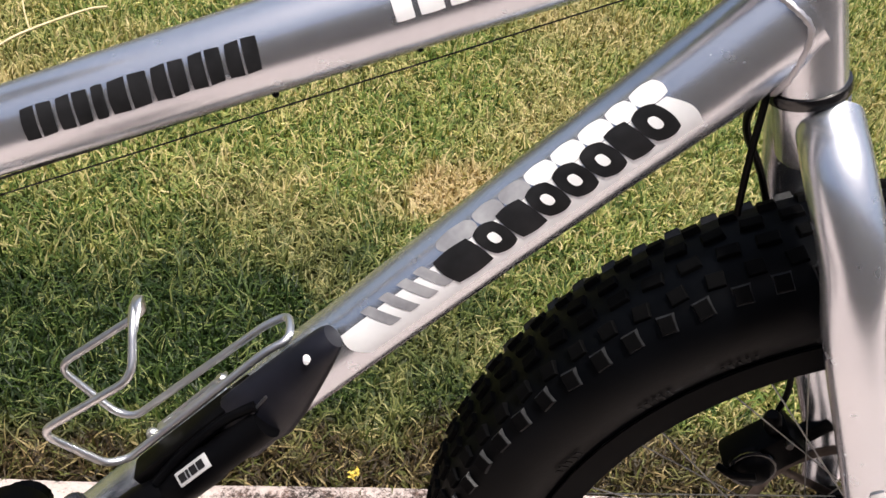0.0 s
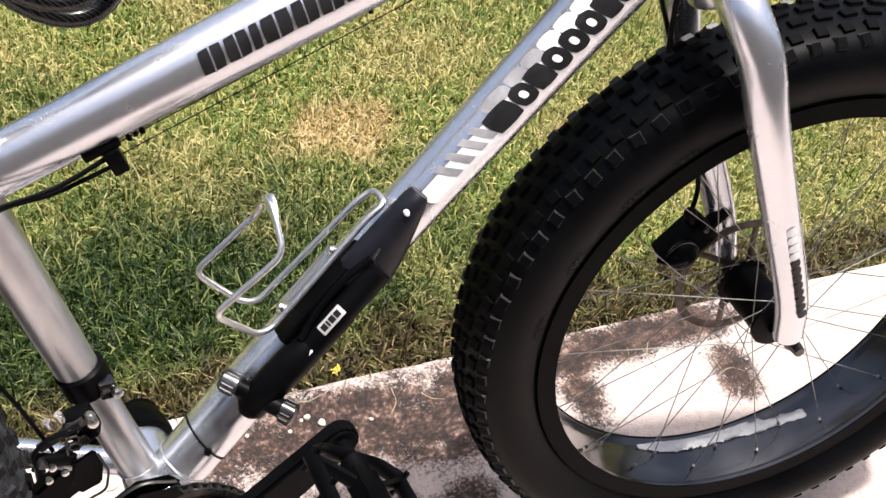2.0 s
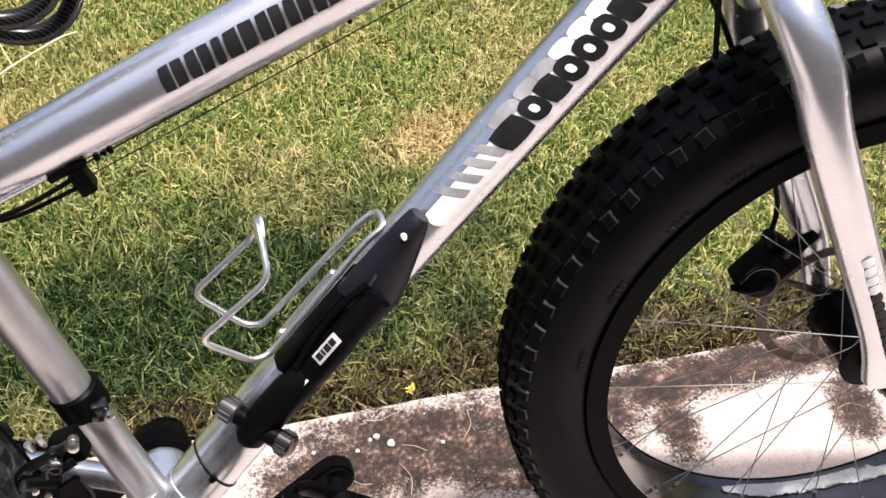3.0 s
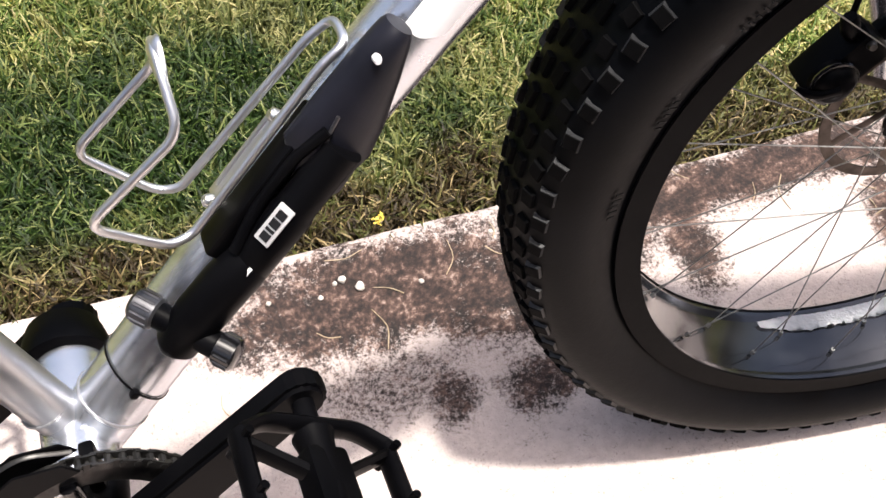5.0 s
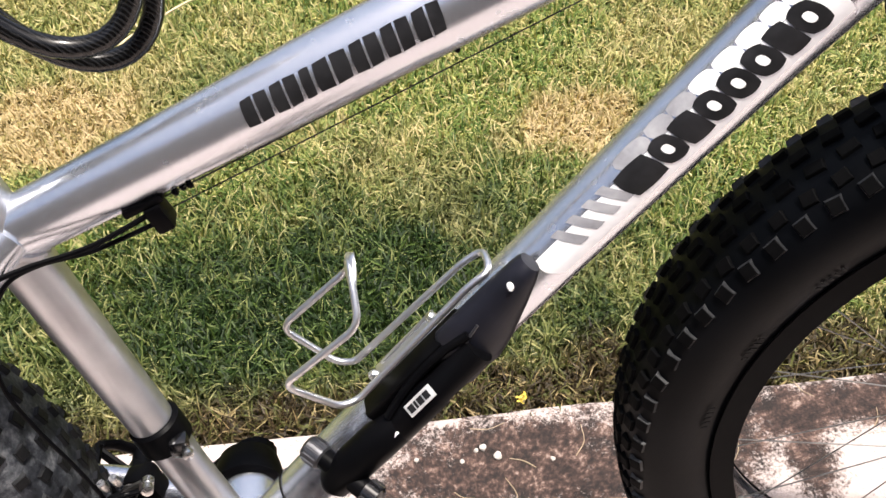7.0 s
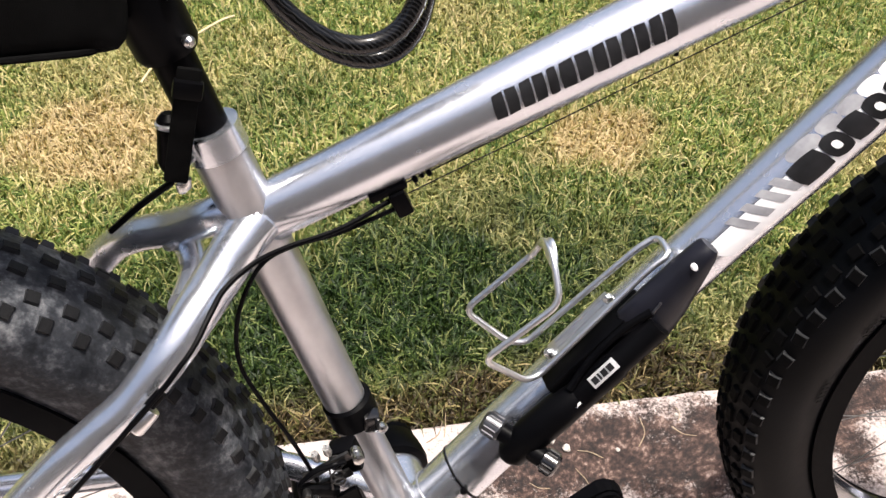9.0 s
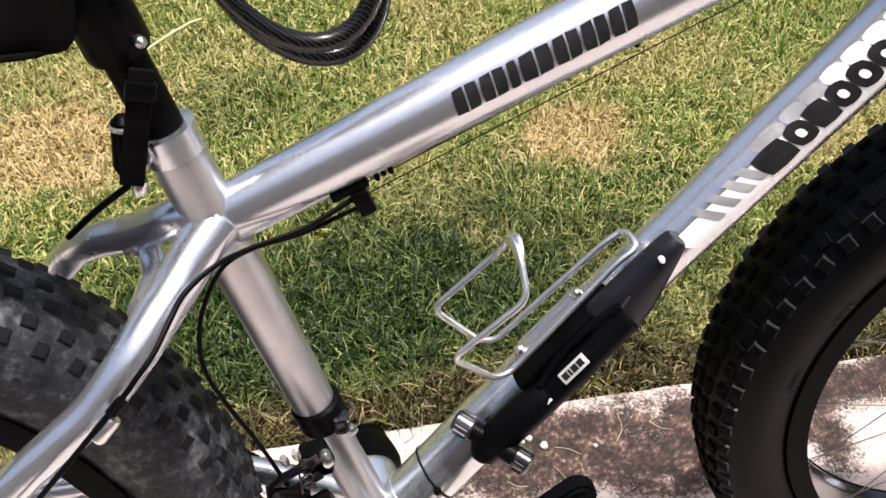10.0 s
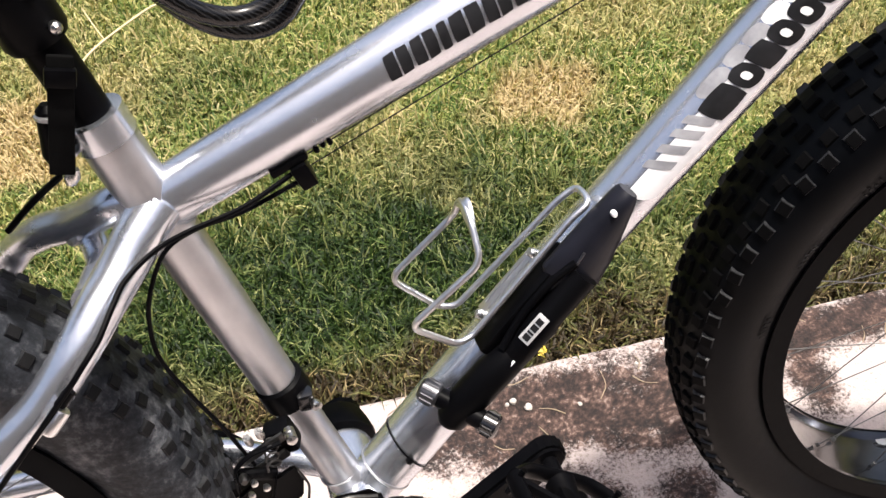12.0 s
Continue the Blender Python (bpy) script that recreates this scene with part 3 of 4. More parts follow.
weld("weld_bead", V((-0.2885, 0, 0.6768)), (0.926, 0, 0.378), 0.0195, 1.12, tilt=(-0.012, 0, -0.004))
joint = []
for i in range(64):
    a = math.pi * i / 32
    b, y = 0.0325 * math.sin(a), -0.0258 * math.cos(a)
    joint.append(dt(0.683 + 0.485 * b - 0.024 * math.sqrt(max(0, 1 - (y / 0.0262) ** 2)), b - 0.010, y))
part("weld_bead", sweep(joint, [0.0016 if i % 2 else 0.0022 for i in range(64)], 8, closed=True), WELD, bike)
weld("weld_bead", V((-0.358, 0.029, 0.647)), (0.5, -0.5, -0.6), 0.0115, n=16)
weld("weld_bead", dt(0.028, -0.0055, 0), tuple(DOWN_DIR), 0.0246, bead=0.0014)
weld("weld_bead", SEAT0 + SEAT_DIR * 0.034, tuple(SEAT_DIR), 0.0162, bead=0.0014)

# seat post, clamp and the light strapped to it
top = SEAT0 + SEAT_DIR * 0.424
part("seat_post", turned([(0, 0.0140), (1, 0.0140)], top - SEAT_DIR * 0.03, top + SEAT_DIR * 0.22, 28), BLACK, bike, "black seat post")
part("post_clamp", turned([(0, 0.0185), (0.06, 0.0205), (0.94, 0.0205), (1, 0.0185)], top + SEAT_DIR * 0.055, top + SEAT_DIR * 0.13, 28), BLACK, bike, "black plastic clamp round the seat post")
part("clamp_screw", turned([(0, 0.0035), (0.7, 0.0038), (1, 0.002)], top + SEAT_DIR * 0.068 + V((0.015, -0.014, 0)), top + SEAT_DIR * 0.068 + V((0.018, -0.021, 0)), 12), STEEL, bike)
part("clamp_screw", turned([(0, 0.0035), (0.7, 0.0038), (1, 0.002)], top + SEAT_DIR * 0.10 + V((0.015, -0.014, 0)), top + SEAT_DIR * 0.10 + V((0.018, -0.021, 0)), 12), STEEL, bike)
light = tagged(empty("rear_light", None, bike), "black strap-on light with bright rings")
L0 = V((-0.345, -0.010, 0.749))
part("body", turned([(0, 0.004), (0.1, 0.0075), (0.85, 0.0085), (1, 0.006)], L0 + V((0.0, 0.0, 0.014)), L0 + V((-0.004, -0.004, -0.024)), 20), BLACK, light)
for k in (0.006, -0.008, -0.02):
    part("ring", turned([(0, 0.0082), (0.2, 0.0094), (0.8, 0.0094), (1, 0.0082)], L0 + V((0, -0.001, k + 0.0017)), L0 + V((-0.0005, -0.0015, k - 0.0017)), 20), ALU, light, "bright metal ring")
strap = basis(V((0.966, 0, -0.258)), (0, 1, 0), V((0.258, 0, 0.966)), V((-0.3368, -0.027, 0.7612)))
part("strap", block((0.015, 0.004, 0.078), strap, 0.0015), FABRIC, light, "black rubber strap")
part("buckle", block((0.018, 0.007, 0.012), strap @ Matrix.Translation((0, -0.002, 0.026)), 0.002), BLACK, light)
part("lug", turned([(0, 0.004), (0.5, 0.0055), (1, 0.003)], L0 + V((0.004, -0.012, -0.026)), L0 + V((0.0, -0.013, -0.036)), 12), STEEL, light)
part("light_cable", sweep(smooth_path([L0 + V((0, -0.004, -0.03)), V((-0.374, -0.002, 0.694)), V((-0.398, 0.012, 0.668))]), 0.0024, 8), BLACK, light)

# cable housings and bare wires
def cable(name, pts, r, material=BLACK, label=""):
    return part(name, sweep(smooth_path(pts, 10), r, 8), material, bike, label)


stop = V((-0.206, -0.010, 0.6805))
part("cable_stop", block((0.028, 0.016, 0.006), basis((0.93, 0, 0.37), (0, 1, 0), (-0.37, 0, 0.93), stop + V((-0.005, 0, 0.0085))), 0.002), BLACK, bike, "black cable stop under the top tube")
part("cable_stop", block((0.012, 0.018, 0.019), basis((0.93, 0, 0.37), (0, 1, 0), (-0.37, 0, 0.93), stop + V((0.0035, -0.002, -0.001))), 0.002), BLACK, bike)
cable("shift_housing", [stop + V((0, -0.008, -0.004)), V((-0.2463, -0.020, 0.6639)), V((-0.2789, -0.028, 0.6637)), V((-0.3015, -0.031, 0.6539)), V((-0.3176, -0.033, 0.6270)), V((-0.3249, -0.034, 0.6002)), V((-0.3251, -0.037, 0.5716)), V((-0.3134, -0.042, 0.5391)), V((-0.2974, -0.046, 0.5023)), V((-0.2814, -0.050, 0.4569))], 0.0017)
cable("brake_housing", [stop + V((0, -0.004, 0.002)), V((-0.2457, -0.026, 0.6713)), V((-0.2841, -0.036, 0.6684)), V((-0.3066, -0.048, 0.6676)), V((-0.3262, -0.063, 0.6620)), V((-0.3371, -0.079, 0.6554)), V((-0.3487, -0.095, 0.6453)), V((-0.3615, -0.105, 0.6354)), V((-0.3774, -0.110, 0.6199)), V((-0.440, -0.116, 0.556)), V((-0.52, -0.114, 0.47)), V((-0.62, -0.112, 0.38))], 0.0019)
part("housing_clip", turned([(0, 0.0052), (0.1, 0.0060), (0.9, 0.0060), (1, 0.0050)], V((-0.380, -0.106, 0.609)), V((-0.393, -0.110, 0.597)), 14), ALU, bike, "bright metal clip on the seat stay")
part("housing_clip", rod(V((-0.373, -0.1005, 0.617)), V((-0.382, -0.103, 0.609)), 0.0038, 12), BLACK, bike)
cable("inner_wire", [V((-0.390, -0.108, 0.602)), V((-0.42, -0.112, 0.575)), V((-0.455, -0.112, 0.542))], 0.0010, STEEL)
for yy, drop in ((-0.009, 0.000), (-0.005, 0.0025), (-0.003, 0.0135)):
    a, b = V((-0.200, yy, 0.6890 - drop)), V((0.285, yy, 0.8870 - drop))
    part("shift_wire", rod(a, b, 0.00055, 6), DARKSTEEL, bike, "thin bare shift cable")
for yy, t in ((-0.009, 0.392), (-0.009, 0.548), (-0.009, 0.019), (-0.007, 0.029), (-0.009, 0.039)):
    p = V((-0.200, yy, 0.6885)).lerp(V((0.285, yy, 0.8865)), t)
    part("rubber_ring", turned([(0, 0.0018), (0.3, 0.0029), (0.7, 0.0029), (1, 0.0018)], p - V((0.0017, 0, 0.0007)), p + V((0.0017, 0, 0.0007)), 10), BLACK, bike)

for a, r in ((0.060, 0.0260),):
    ring = [dt(a + 0.006 * math.sin(t), -0.0048, 0) + DOWN_UP * r * math.sin(t) + V((0, -r * math.cos(t), 0)) for t in [2 * math.pi * k / 28 for k in range(28)]]
    part("cable_tie", sweep(ring, [(0.0008, 0.0005)] * 28, 8, closed=True, side=tuple(DOWN_DIR)), BLACK, bike)
part("cable_tie_lock", block((0.006, 0.005, 0.005), basis(DOWN_DIR, (0, 1, 0), DOWN_UP, dt(0.061, 0.002, -0.0262)), 0.001), BLACK, bike)

# bottle cage of bent aluminium wire on the down tube
CY = -0.006
cage = tagged(empty("bottle_cage", None, bike), "bent aluminium wire bottle cage")


def cg(a, b, y):
    return dt(a, b, y + CY)


wire = [cg(0.330, 0.033, 0.0), cg(0.328, 0.033, -0.0125), cg(0.312, 0.037, -0.0135), cg(0.190, 0.040, -0.020), cg(0.181, 0.050, -0.024), cg(0.181, 0.100, -0.031),
        cg(0.254, 0.090, -0.033), cg(0.272, 0.108, -0.014), cg(0.276, 0.112, 0.0), cg(0.272, 0.108, 0.014), cg(0.254, 0.090, 0.033), cg(0.181, 0.100, 0.031), cg(0.181, 0.050, 0.024), cg(0.190, 0.040, 0.020), cg(0.312, 0.037, 0.0135), cg(0.328, 0.033, 0.0125)]
part("wire", sweep(rounded_path(wire, 0.011, 6, closed=True), 0.0027, 12, closed=True), ALU, cage)
hook = sweep(smooth_path([cg(0.268, 0.104, -0.017), cg(0.276, 0.1115, 0.0), cg(0.268, 0.104, 0.017)], 6), [(0.0024 + 0.003 * math.sin(math.pi * k / 12) ** 0.7, 0.0024 - 0.0004 * math.sin(math.pi * k / 12)) for k in range(13)], 12, side=tuple(DOWN_DIR))
part("hook", hook, ALU, cage, "flattened aluminium hook at the top of the cage")
bm = block((0.066, 0.022, 0.0025), basis(DOWN_DIR, (0, 1, 0), DOWN_UP, cg(0.235, 0.0290, 0)), 0.001)
part("mounting_plate", bm, ALU, cage, "ribbed aluminium mounting plate")
for y in (-0.007, 0.0, 0.007):
    part("rib", sweep([cg(0.210, 0.0307, y), cg(0.262, 0.0307, y)], [(0.0011, 0.0017)] * 2, 8, side=tuple(DOWN_UP)), ALU, cage)
for a in (0.202, 0.268):
    part("screw", turned([(0, 0.004), (0.4, 0.0045), (0.75, 0.0042), (1, 0.0025)], cg(a, 0.0285, 0), cg(a, 0.0360, 0), 14), STEEL, cage, "bright screw")

# cranks, chainring, chain, pedals and front derailleur
CR = V((0.134, 0, 0.100))
crank = tagged(empty("crankset", None, bike), "black cranks with chainring and chain")


def arm(yin, yout, way, name):
    d = way.normalized()
    n = V((-d.z, 0, d.x))
    end = BB + way
    outline = []
    for k in range(9):
        a = math.pi * (0.5 + k / 8)
        outline.append((d * math.cos(a) + n * math.sin(a)) * 0.020)
    outline = [V((BB.x, 0, BB.z)) + o for o in outline]
    tail = []
    for k in range(9):
        a = -math.pi * 0.5 + math.pi * k / 8
        tail.append(V((end.x, 0, end.z)) + (d * math.cos(a) + n * math.sin(a)) * 0.0155)
    bm = plate([(p.x, p.z) for p in outline + tail], 0.017, Matrix.Translation((0, (yin + yout) / 2, 0)), 0.003)
    return part(name, bm, BLACK, crank, "black crank arm")


arm(-0.092, -0.109, CR, "crank_arm")
arm(0.084, 0.101, CR * -1, "crank_arm")
part("axle_cap", turned([(0, 0.028), (0.08, 0.0320), (0.25, 0.0325), (0.6, 0.0300), (0.92, 0.0265), (1, 0.018)], BB + V((-0.006, 0.052, 0)), BB + V((-0.006, 0.090, 0)), 32), BLACK, crank, "black cap on the bottom bracket axle")
part("axle_cap", turned([(0, 0.021), (0.8, 0.016), (1, 0.006)], BB + V((0, -0.05, 0)), BB + V((0, -0.114, 0)), 28), BLACK, crank)
teeth = []
for i in range(36 * 4):
    a = 2 * math.pi * i / (36 * 4)
    teeth.append(0.0690 if i % 4 in (0, 1) else 0.0650)
bm = bmesh.new()
loops = []
for y in (-0.0815, -0.0785):
    loops.append([[bm.verts.new((BB.x + r * math.cos(2 * math.pi * i / 144), y, BB.z + r * math.sin(2 * math.pi * i / 144))) for i, r in enumerate(ring)] for ring in ([0.050] * 144, teeth)])
for i in range(144):
    j = (i + 1) % 144
    (a0, a1), (b0, b1) = loops
    for q in ((a0[i], a1[i], a1[j], a0[j]), (b0[i], b0[j], b1[j], b1[i]), (a1[i], b1[i], b1[j], a1[j]), (a0[i], a0[j], b0[j], b0[i])):
        bm.faces.new(q)
part("chainring", bm, DARKSTEEL, crank, "dark steel chainring")
for k in range(5):
    a = 2 * math.pi * k / 5 + 0.4
    part("spider_arm", rod(BB + V((0.015 * math.cos(a), -0.084, 0.015 * math.sin(a))), BB + V((0.056 * math.cos(a), -0.083, 0.056 * math.sin(a))), 0.0055, 10), BLACKGLOSS, crank)
bm = bmesh.new()
for i in range(34):
    a = math.pi * (1.1 - 1.25 * i / 33)
    p = BB + V((0.0690 * math.cos(a), -0.080, 0.0690 * math.sin(a)))
    along, out = V((-math.sin(a), 0, math.cos(a))), V((math.cos(a), 0, math.sin(a)))
    for s in (-1, 1):
        block((0.0115, 0.0012, 0.0062), basis(along, (0, 1, 0), out, p + V((0, s * (0.0030 if i % 2 else 0.0040), 0))), 0, bm)
    rod(p + V((0, -0.005, 0)) + along * 0.0045, p + V((0, 0.005, 0)) + along * 0.0045, 0.0024, 8, bm)
part("chain", bm, DARKSTEEL, crank, "oiled dark steel chain")


def pedal(side):
    """A platform pedal: bearing body, open frame of bars, cross bars and grip pins."""
    c = V((BB.x, 0, BB.z)) + CR * (-side)
    y0 = -0.116 if side < 0 else 0.108
    yi = -0.106 if side < 0 else 0.096
    p = tagged(empty("pedal", None, bike), "black platform pedal with grip pins")
    t = basis(V((0.80, 0, -0.60)), (0, 1, 0), V((0.60, 0, 0.80)), c + V((0, y0 + side * 0.058, 0)))
    part("spindle", turned([(0, 0.0065), (0.2, 0.0065), (0.22, 0.012), (0.3, 0.010), (0.5, 0.009), (0.7, 0.010), (1, 0.010)], c + V((0, yi, 0)), c + V((0, y0 + side * 0.104, 0)), 18), BLACK, p)
    part("body", block((0.026, 0.062, 0.018), t, 0.004), BLACK, p)
    for s in (-1, 1):
        part("frame_bar", sweep([t @ V((s * 0.047, -0.040, 0)), t @ V((s * 0.047, 0.040, 0))], [(0.0075, 0.0045)] * 2, 10, side=(0.6, 0, 0.8)), BLACK, p)
        part("end_bar", sweep(rounded_path([t @ V((-0.047, s * 0.040, 0)), t @ V((-0.030, s * 0.050, 0)), t @ V((0.030, s * 0.050, 0)), t @ V((0.047, s * 0.040, 0))], 0.008), [(0.0072, 0.004)] * 14, 10, side=(0.6, 0, 0.8)), BLACK, p)
        for q in (-1, 1):
            part("cross_bar", sweep([t @ V((s * 0.012, q * 0.018, 0)), t @ V((s * 0.046, q * 0.034, 0))], [(0.0062, 0.0035)] * 2, 8, side=(0.6, 0, 0.8)), BLACK, p)
            for v in (-0.034, 0.0, 0.034):
                part("grip_pin", rod(t @ V((s * 0.047, v, q * 0.006)), t @ V((s * 0.047, v, q * 0.0115)), 0.0026, 8), BLACK, p)
    return p


pedal(-1)
pedal(1)

fd = tagged(empty("front_derailleur", None, bike), "black front derailleur clamped to the seat tube")
K = SEAT0 + SEAT_DIR * 0.147 + V((0.001, 0, 0))
part("clamp_band", turned([(0, 0.0178), (0.08, 0.0202), (0.92, 0.0202), (1, 0.0178)], K - SEAT_DIR * 0.012, K + SEAT_DIR * 0.014, 28), BLACK, fd)
part("clamp_lug", block((0.014, 0.014, 0.017), basis((1, 0, 0), (0, 1, 0), (0, 0, 1), K + V((0.014, -0.015, -0.002))), 0.004), BLACKGLOSS, fd)
part("clamp_bolt", turned([(0, 0.003), (0.3, 0.0042), (0.8, 0.0042), (1, 0.002)], K + V((0.020, -0.022, -0.001)), K + V((0.022, -0.030, -0.001)), 12), STEEL, fd)
part("link_body", block((0.022, 0.018, 0.026), basis(V((0.9, -0.2, 0.3)).normalized(), V((0.25, 0.97, 0)).normalized(), V((-0.3, 0.05, 0.95)).normalized(), K + V((-0.010, -0.040, -0.010))), 0.004), BLACK, fd)
for y, z in ((-0.050, 0.004), (-0.050, -0.014)):
    part("link_plate", block((0.040, 0.003, 0.008), basis(V((0.9, 0, 0.43)).normalized(), (0, 1, 0), V((-0.43, 0, 0.9)).normalized(), K + V((-0.026, y, z - 0.012))), 0.001), DARKSTEEL, fd)
coil = [K + V((-0.020 + 0.0055 * math.cos(0.9 * k), -0.046 - 0.0011 * k, -0.006 + 0.0055 * math.sin(0.9 * k))) for k in range(26)]
part("return_spring", sweep(coil, 0.0009, 6), DARKSTEEL, fd, "coiled dark steel return spring")
part("limit_screw", turned([(0, 0.0022), (0.3, 0.0022), (0.32, 0.0034), (1, 0.0030)], K + V((-0.024, -0.052, 0.006)), K + V((-0.026, -0.055, 0.017)), 10), STEEL, fd)
part("limit_screw", turned([(0, 0.0022), (0.3, 0.0022), (0.32, 0.0034), (1, 0.0030)], K + V((-0.033, -0.052, 0.002)), K + V((-0.035, -0.055, 0.013)), 10), STEEL, fd)
part("cage_lining", sweep(smooth_path([BB + V((0.004, -0.0735, 0.076)), BB + V((-0.024, -0.0735, 0.083)), BB + V((-0.050, -0.0735, 0.068)), BB + V((-0.060, -0.0735, 0.052))]), [(0.0012, 0.0030)] * 25, 8, side=(0, 0, 1)), DARKSTEEL, fd, "dark steel lining of the chain cage")
part("link_arm", block((0.032, 0.008, 0.010), basis(V((0.95, 0, -0.3)).normalized(), (0, 1, 0), V((0.3, 0, 0.95)).normalized(), K + V((-0.034, -0.058, -0.024))), 0.004), BLACK, fd)
part("pivot_bolt", turned([(0, 0.0042), (0.35, 0.0042), (0.36, 0.0032), (0.55, 0.0032), (0.58, 0.0042), (0.95, 0.0042), (1, 0.0026)], K + V((-0.004, -0.052, 0.006)), K + V((-0.003, -0.066, 0.009)), 14), STEEL, fd, "bright pivot bolt")
part("cable_anchor", turned([(0, 0.003), (0.5, 0.004), (1, 0.0025)], K + V((-0.044, -0.062, -0.018)), K + V((-0.044, -0.070, -0.017)), 10), DARKSTEEL, fd)
for y in (-0.073, -0.088):
    bm = plate([(0.004, -0.014), (-0.004, -0.004), (-0.03, -0.002), (-0.056, -0.020), (-0.064, -0.036), (-0.052, -0.038), (-0.02, -0.022)], 0.0016, Matrix.Translation(V((BB.x + 0.003, y, BB.z + 0.088))), 0.0004)
    part("cage_plate", bm, BLACK, fd)
part("swing_plate", plate([(0.000, 0.000), (0.005, -0.016), (0.002, -0.036), (-0.014, -0.042), (-0.022, -0.030), (-0.016, -0.008)], 0.004, Matrix.Translation(K + V((-0.006, -0.064, -0.018))), 0.0015), BLACK, fd)
part("swing_edge", sweep(rounded_path([K + V((-0.004, -0.068, -0.020)), K + V((0.002, -0.068, -0.040)), K + V((-0.002, -0.068, -0.060)), K + V((-0.024, -0.068, -0.068))], 0.006), [(0.0011, 0.0011)] * 14, 6), DARKSTEEL, fd, "worn edge of the swing plate")
for dx, dy, dz in ((-0.030, -0.066, -0.030), (-0.042, -0.066, -0.034), (-0.038, -0.064, -0.024)):
    part("small_bolt", turned([(0, 0.002), (0.4, 0.0028), (0.9, 0.0028), (1, 0.0015)], K + V((dx, dy, dz)), K + V((dx + 0.001, dy - 0.005, dz + 0.001)), 10), STEEL, fd)
part("cable_arm", sweep(rounded_path([K + V((-0.048, -0.064, -0.024)), K + V((-0.050, -0.062, -0.010)), K + V((-0.036, -0.058, -0.002)), K + V((-0.012, -0.054, -0.002))], 0.006), [(0.0026, 0.0016)] * 14, 8, side=(0, 1, 0)), BLACK, fd)
part("stay_plate", block((0.010, 0.022, 0.026), basis((1, 0, 0), (0, 1, 0), (0, 0, 1), BB + V((0.006, -0.058, 0.034))), 0.003), BLACK, fd)

ROTOR = worn(mat("browned_rotor_steel", (0.2, 0.15, 0.12), 0.45, 0.7), (0.04, 0.03, 0.024), (0.13, 0.105, 0.09), 70, (0.35, 0.6))
# front disc brake on the far fork blade
brake = empty("disc_brake", None, bike)
brake.matrix_local = STEER
tagged(brake, "black disc brake caliper and steel rotor on the front wheel")
hole = lathe([(0.070, -0.0009), (0.080, -0.0009), (0.080, 0.0009), (0.070, 0.0009)], 64, FRONT + V((0, 0.048, 0)))
part("rotor", hole, ROTOR, brake, "thin dark steel brake rotor")
for k in range(6):
    a = 2 * math.pi * k / 6
    part("rotor_arm", sweep([FRONT + V((0.02 * math.cos(a), 0.048, 0.02 * math.sin(a))), FRONT + V((0.071 * math.cos(a + 0.45), 0.048, 0.071 * math.sin(a + 0.45)))], [(0.0042, 0.0009)] * 2, 8, side=(-math.sin(a + 0.3), 0, math.cos(a + 0.3))), ROTOR, brake)
CALI = FRONT + V((-0.082, 0.052, 0.060))
cm = basis(V((0.66, 0, 0.75)), (0, 1, 0), V((-0.75, 0, 0.66)), CALI)
part("caliper_body", block((0.066, 0.034, 0.034), cm, 0.007), BLACK, brake)
part("caliper_dome", turned([(0, 0.019), (0.5, 0.018), (0.8, 0.013), (1, 0.004)], cm @ V((-0.012, -0.012, 0.004)), cm @ V((-0.012, -0.030, 0.004)), 20), BLACK, brake)
part("caliper_ring", turned([(0, 0.0195), (0.5, 0.0205), (1, 0.0195)], cm @ V((-0.012, -0.017, 0.004)), cm @ V((-0.012, -0.021, 0.004)), 20), BLACKGLOSS, brake)
part("caliper_mount", block((0.090, 0.012, 0.016), cm @ Matrix.Translation((0.012, 0.012, -0.020)), 0.004), BLACK, brake)
part("caliper_arm", sweep(rounded_path([cm @ V((-0.010, -0.030, 0.006)), cm @ V((-0.026, -0.026, 0.014)), cm @ V((-0.034, -0.014, 0.020))], 0.006), [(0.0038, 0.003)] * 8, 10), BLACK, brake)
part("adjuster", turned([(0, 0.006), (0.2, 0.0075), (0.8, 0.0075), (1, 0.005)], cm @ V((0.020, -0.004, 0.018)), cm @ V((0.030, -0.006, 0.036)), 14), BLACK, brake)
for s in (-1, 1):
    part("caliper_bolt", turned([(0, 0.003), (0.4, 0.0042), (1, 0.003)], cm @ V((s * 0.026, -0.014, 0.008)), cm @ V((s * 0.026, -0.021, 0.009)), 10), DARKSTEEL, brake)
part("hose", sweep(smooth_path([cm @ V((0.02, 0.0, 0.02)), V((0.398, 0.060, 0.500)), V((0.362, 0.062, 0.585)), V((0.318, 0.058, 0.680)), V((0.284, 0.030, 0.735)), V((0.274, 0.005, 0.780)), V((0.268, 0.012, 0.86))]), 0.0027, 8), BLACK, brake, "black brake hose")
part("hose", sweep(smooth_path([V((0.284, -0.004, 0.690)), V((0.278, -0.008, 0.735)), V((0.274, -0.012, 0.775)), V((0.272, -0.006, 0.80))]), 0.0024, 8), BLACK, brake)


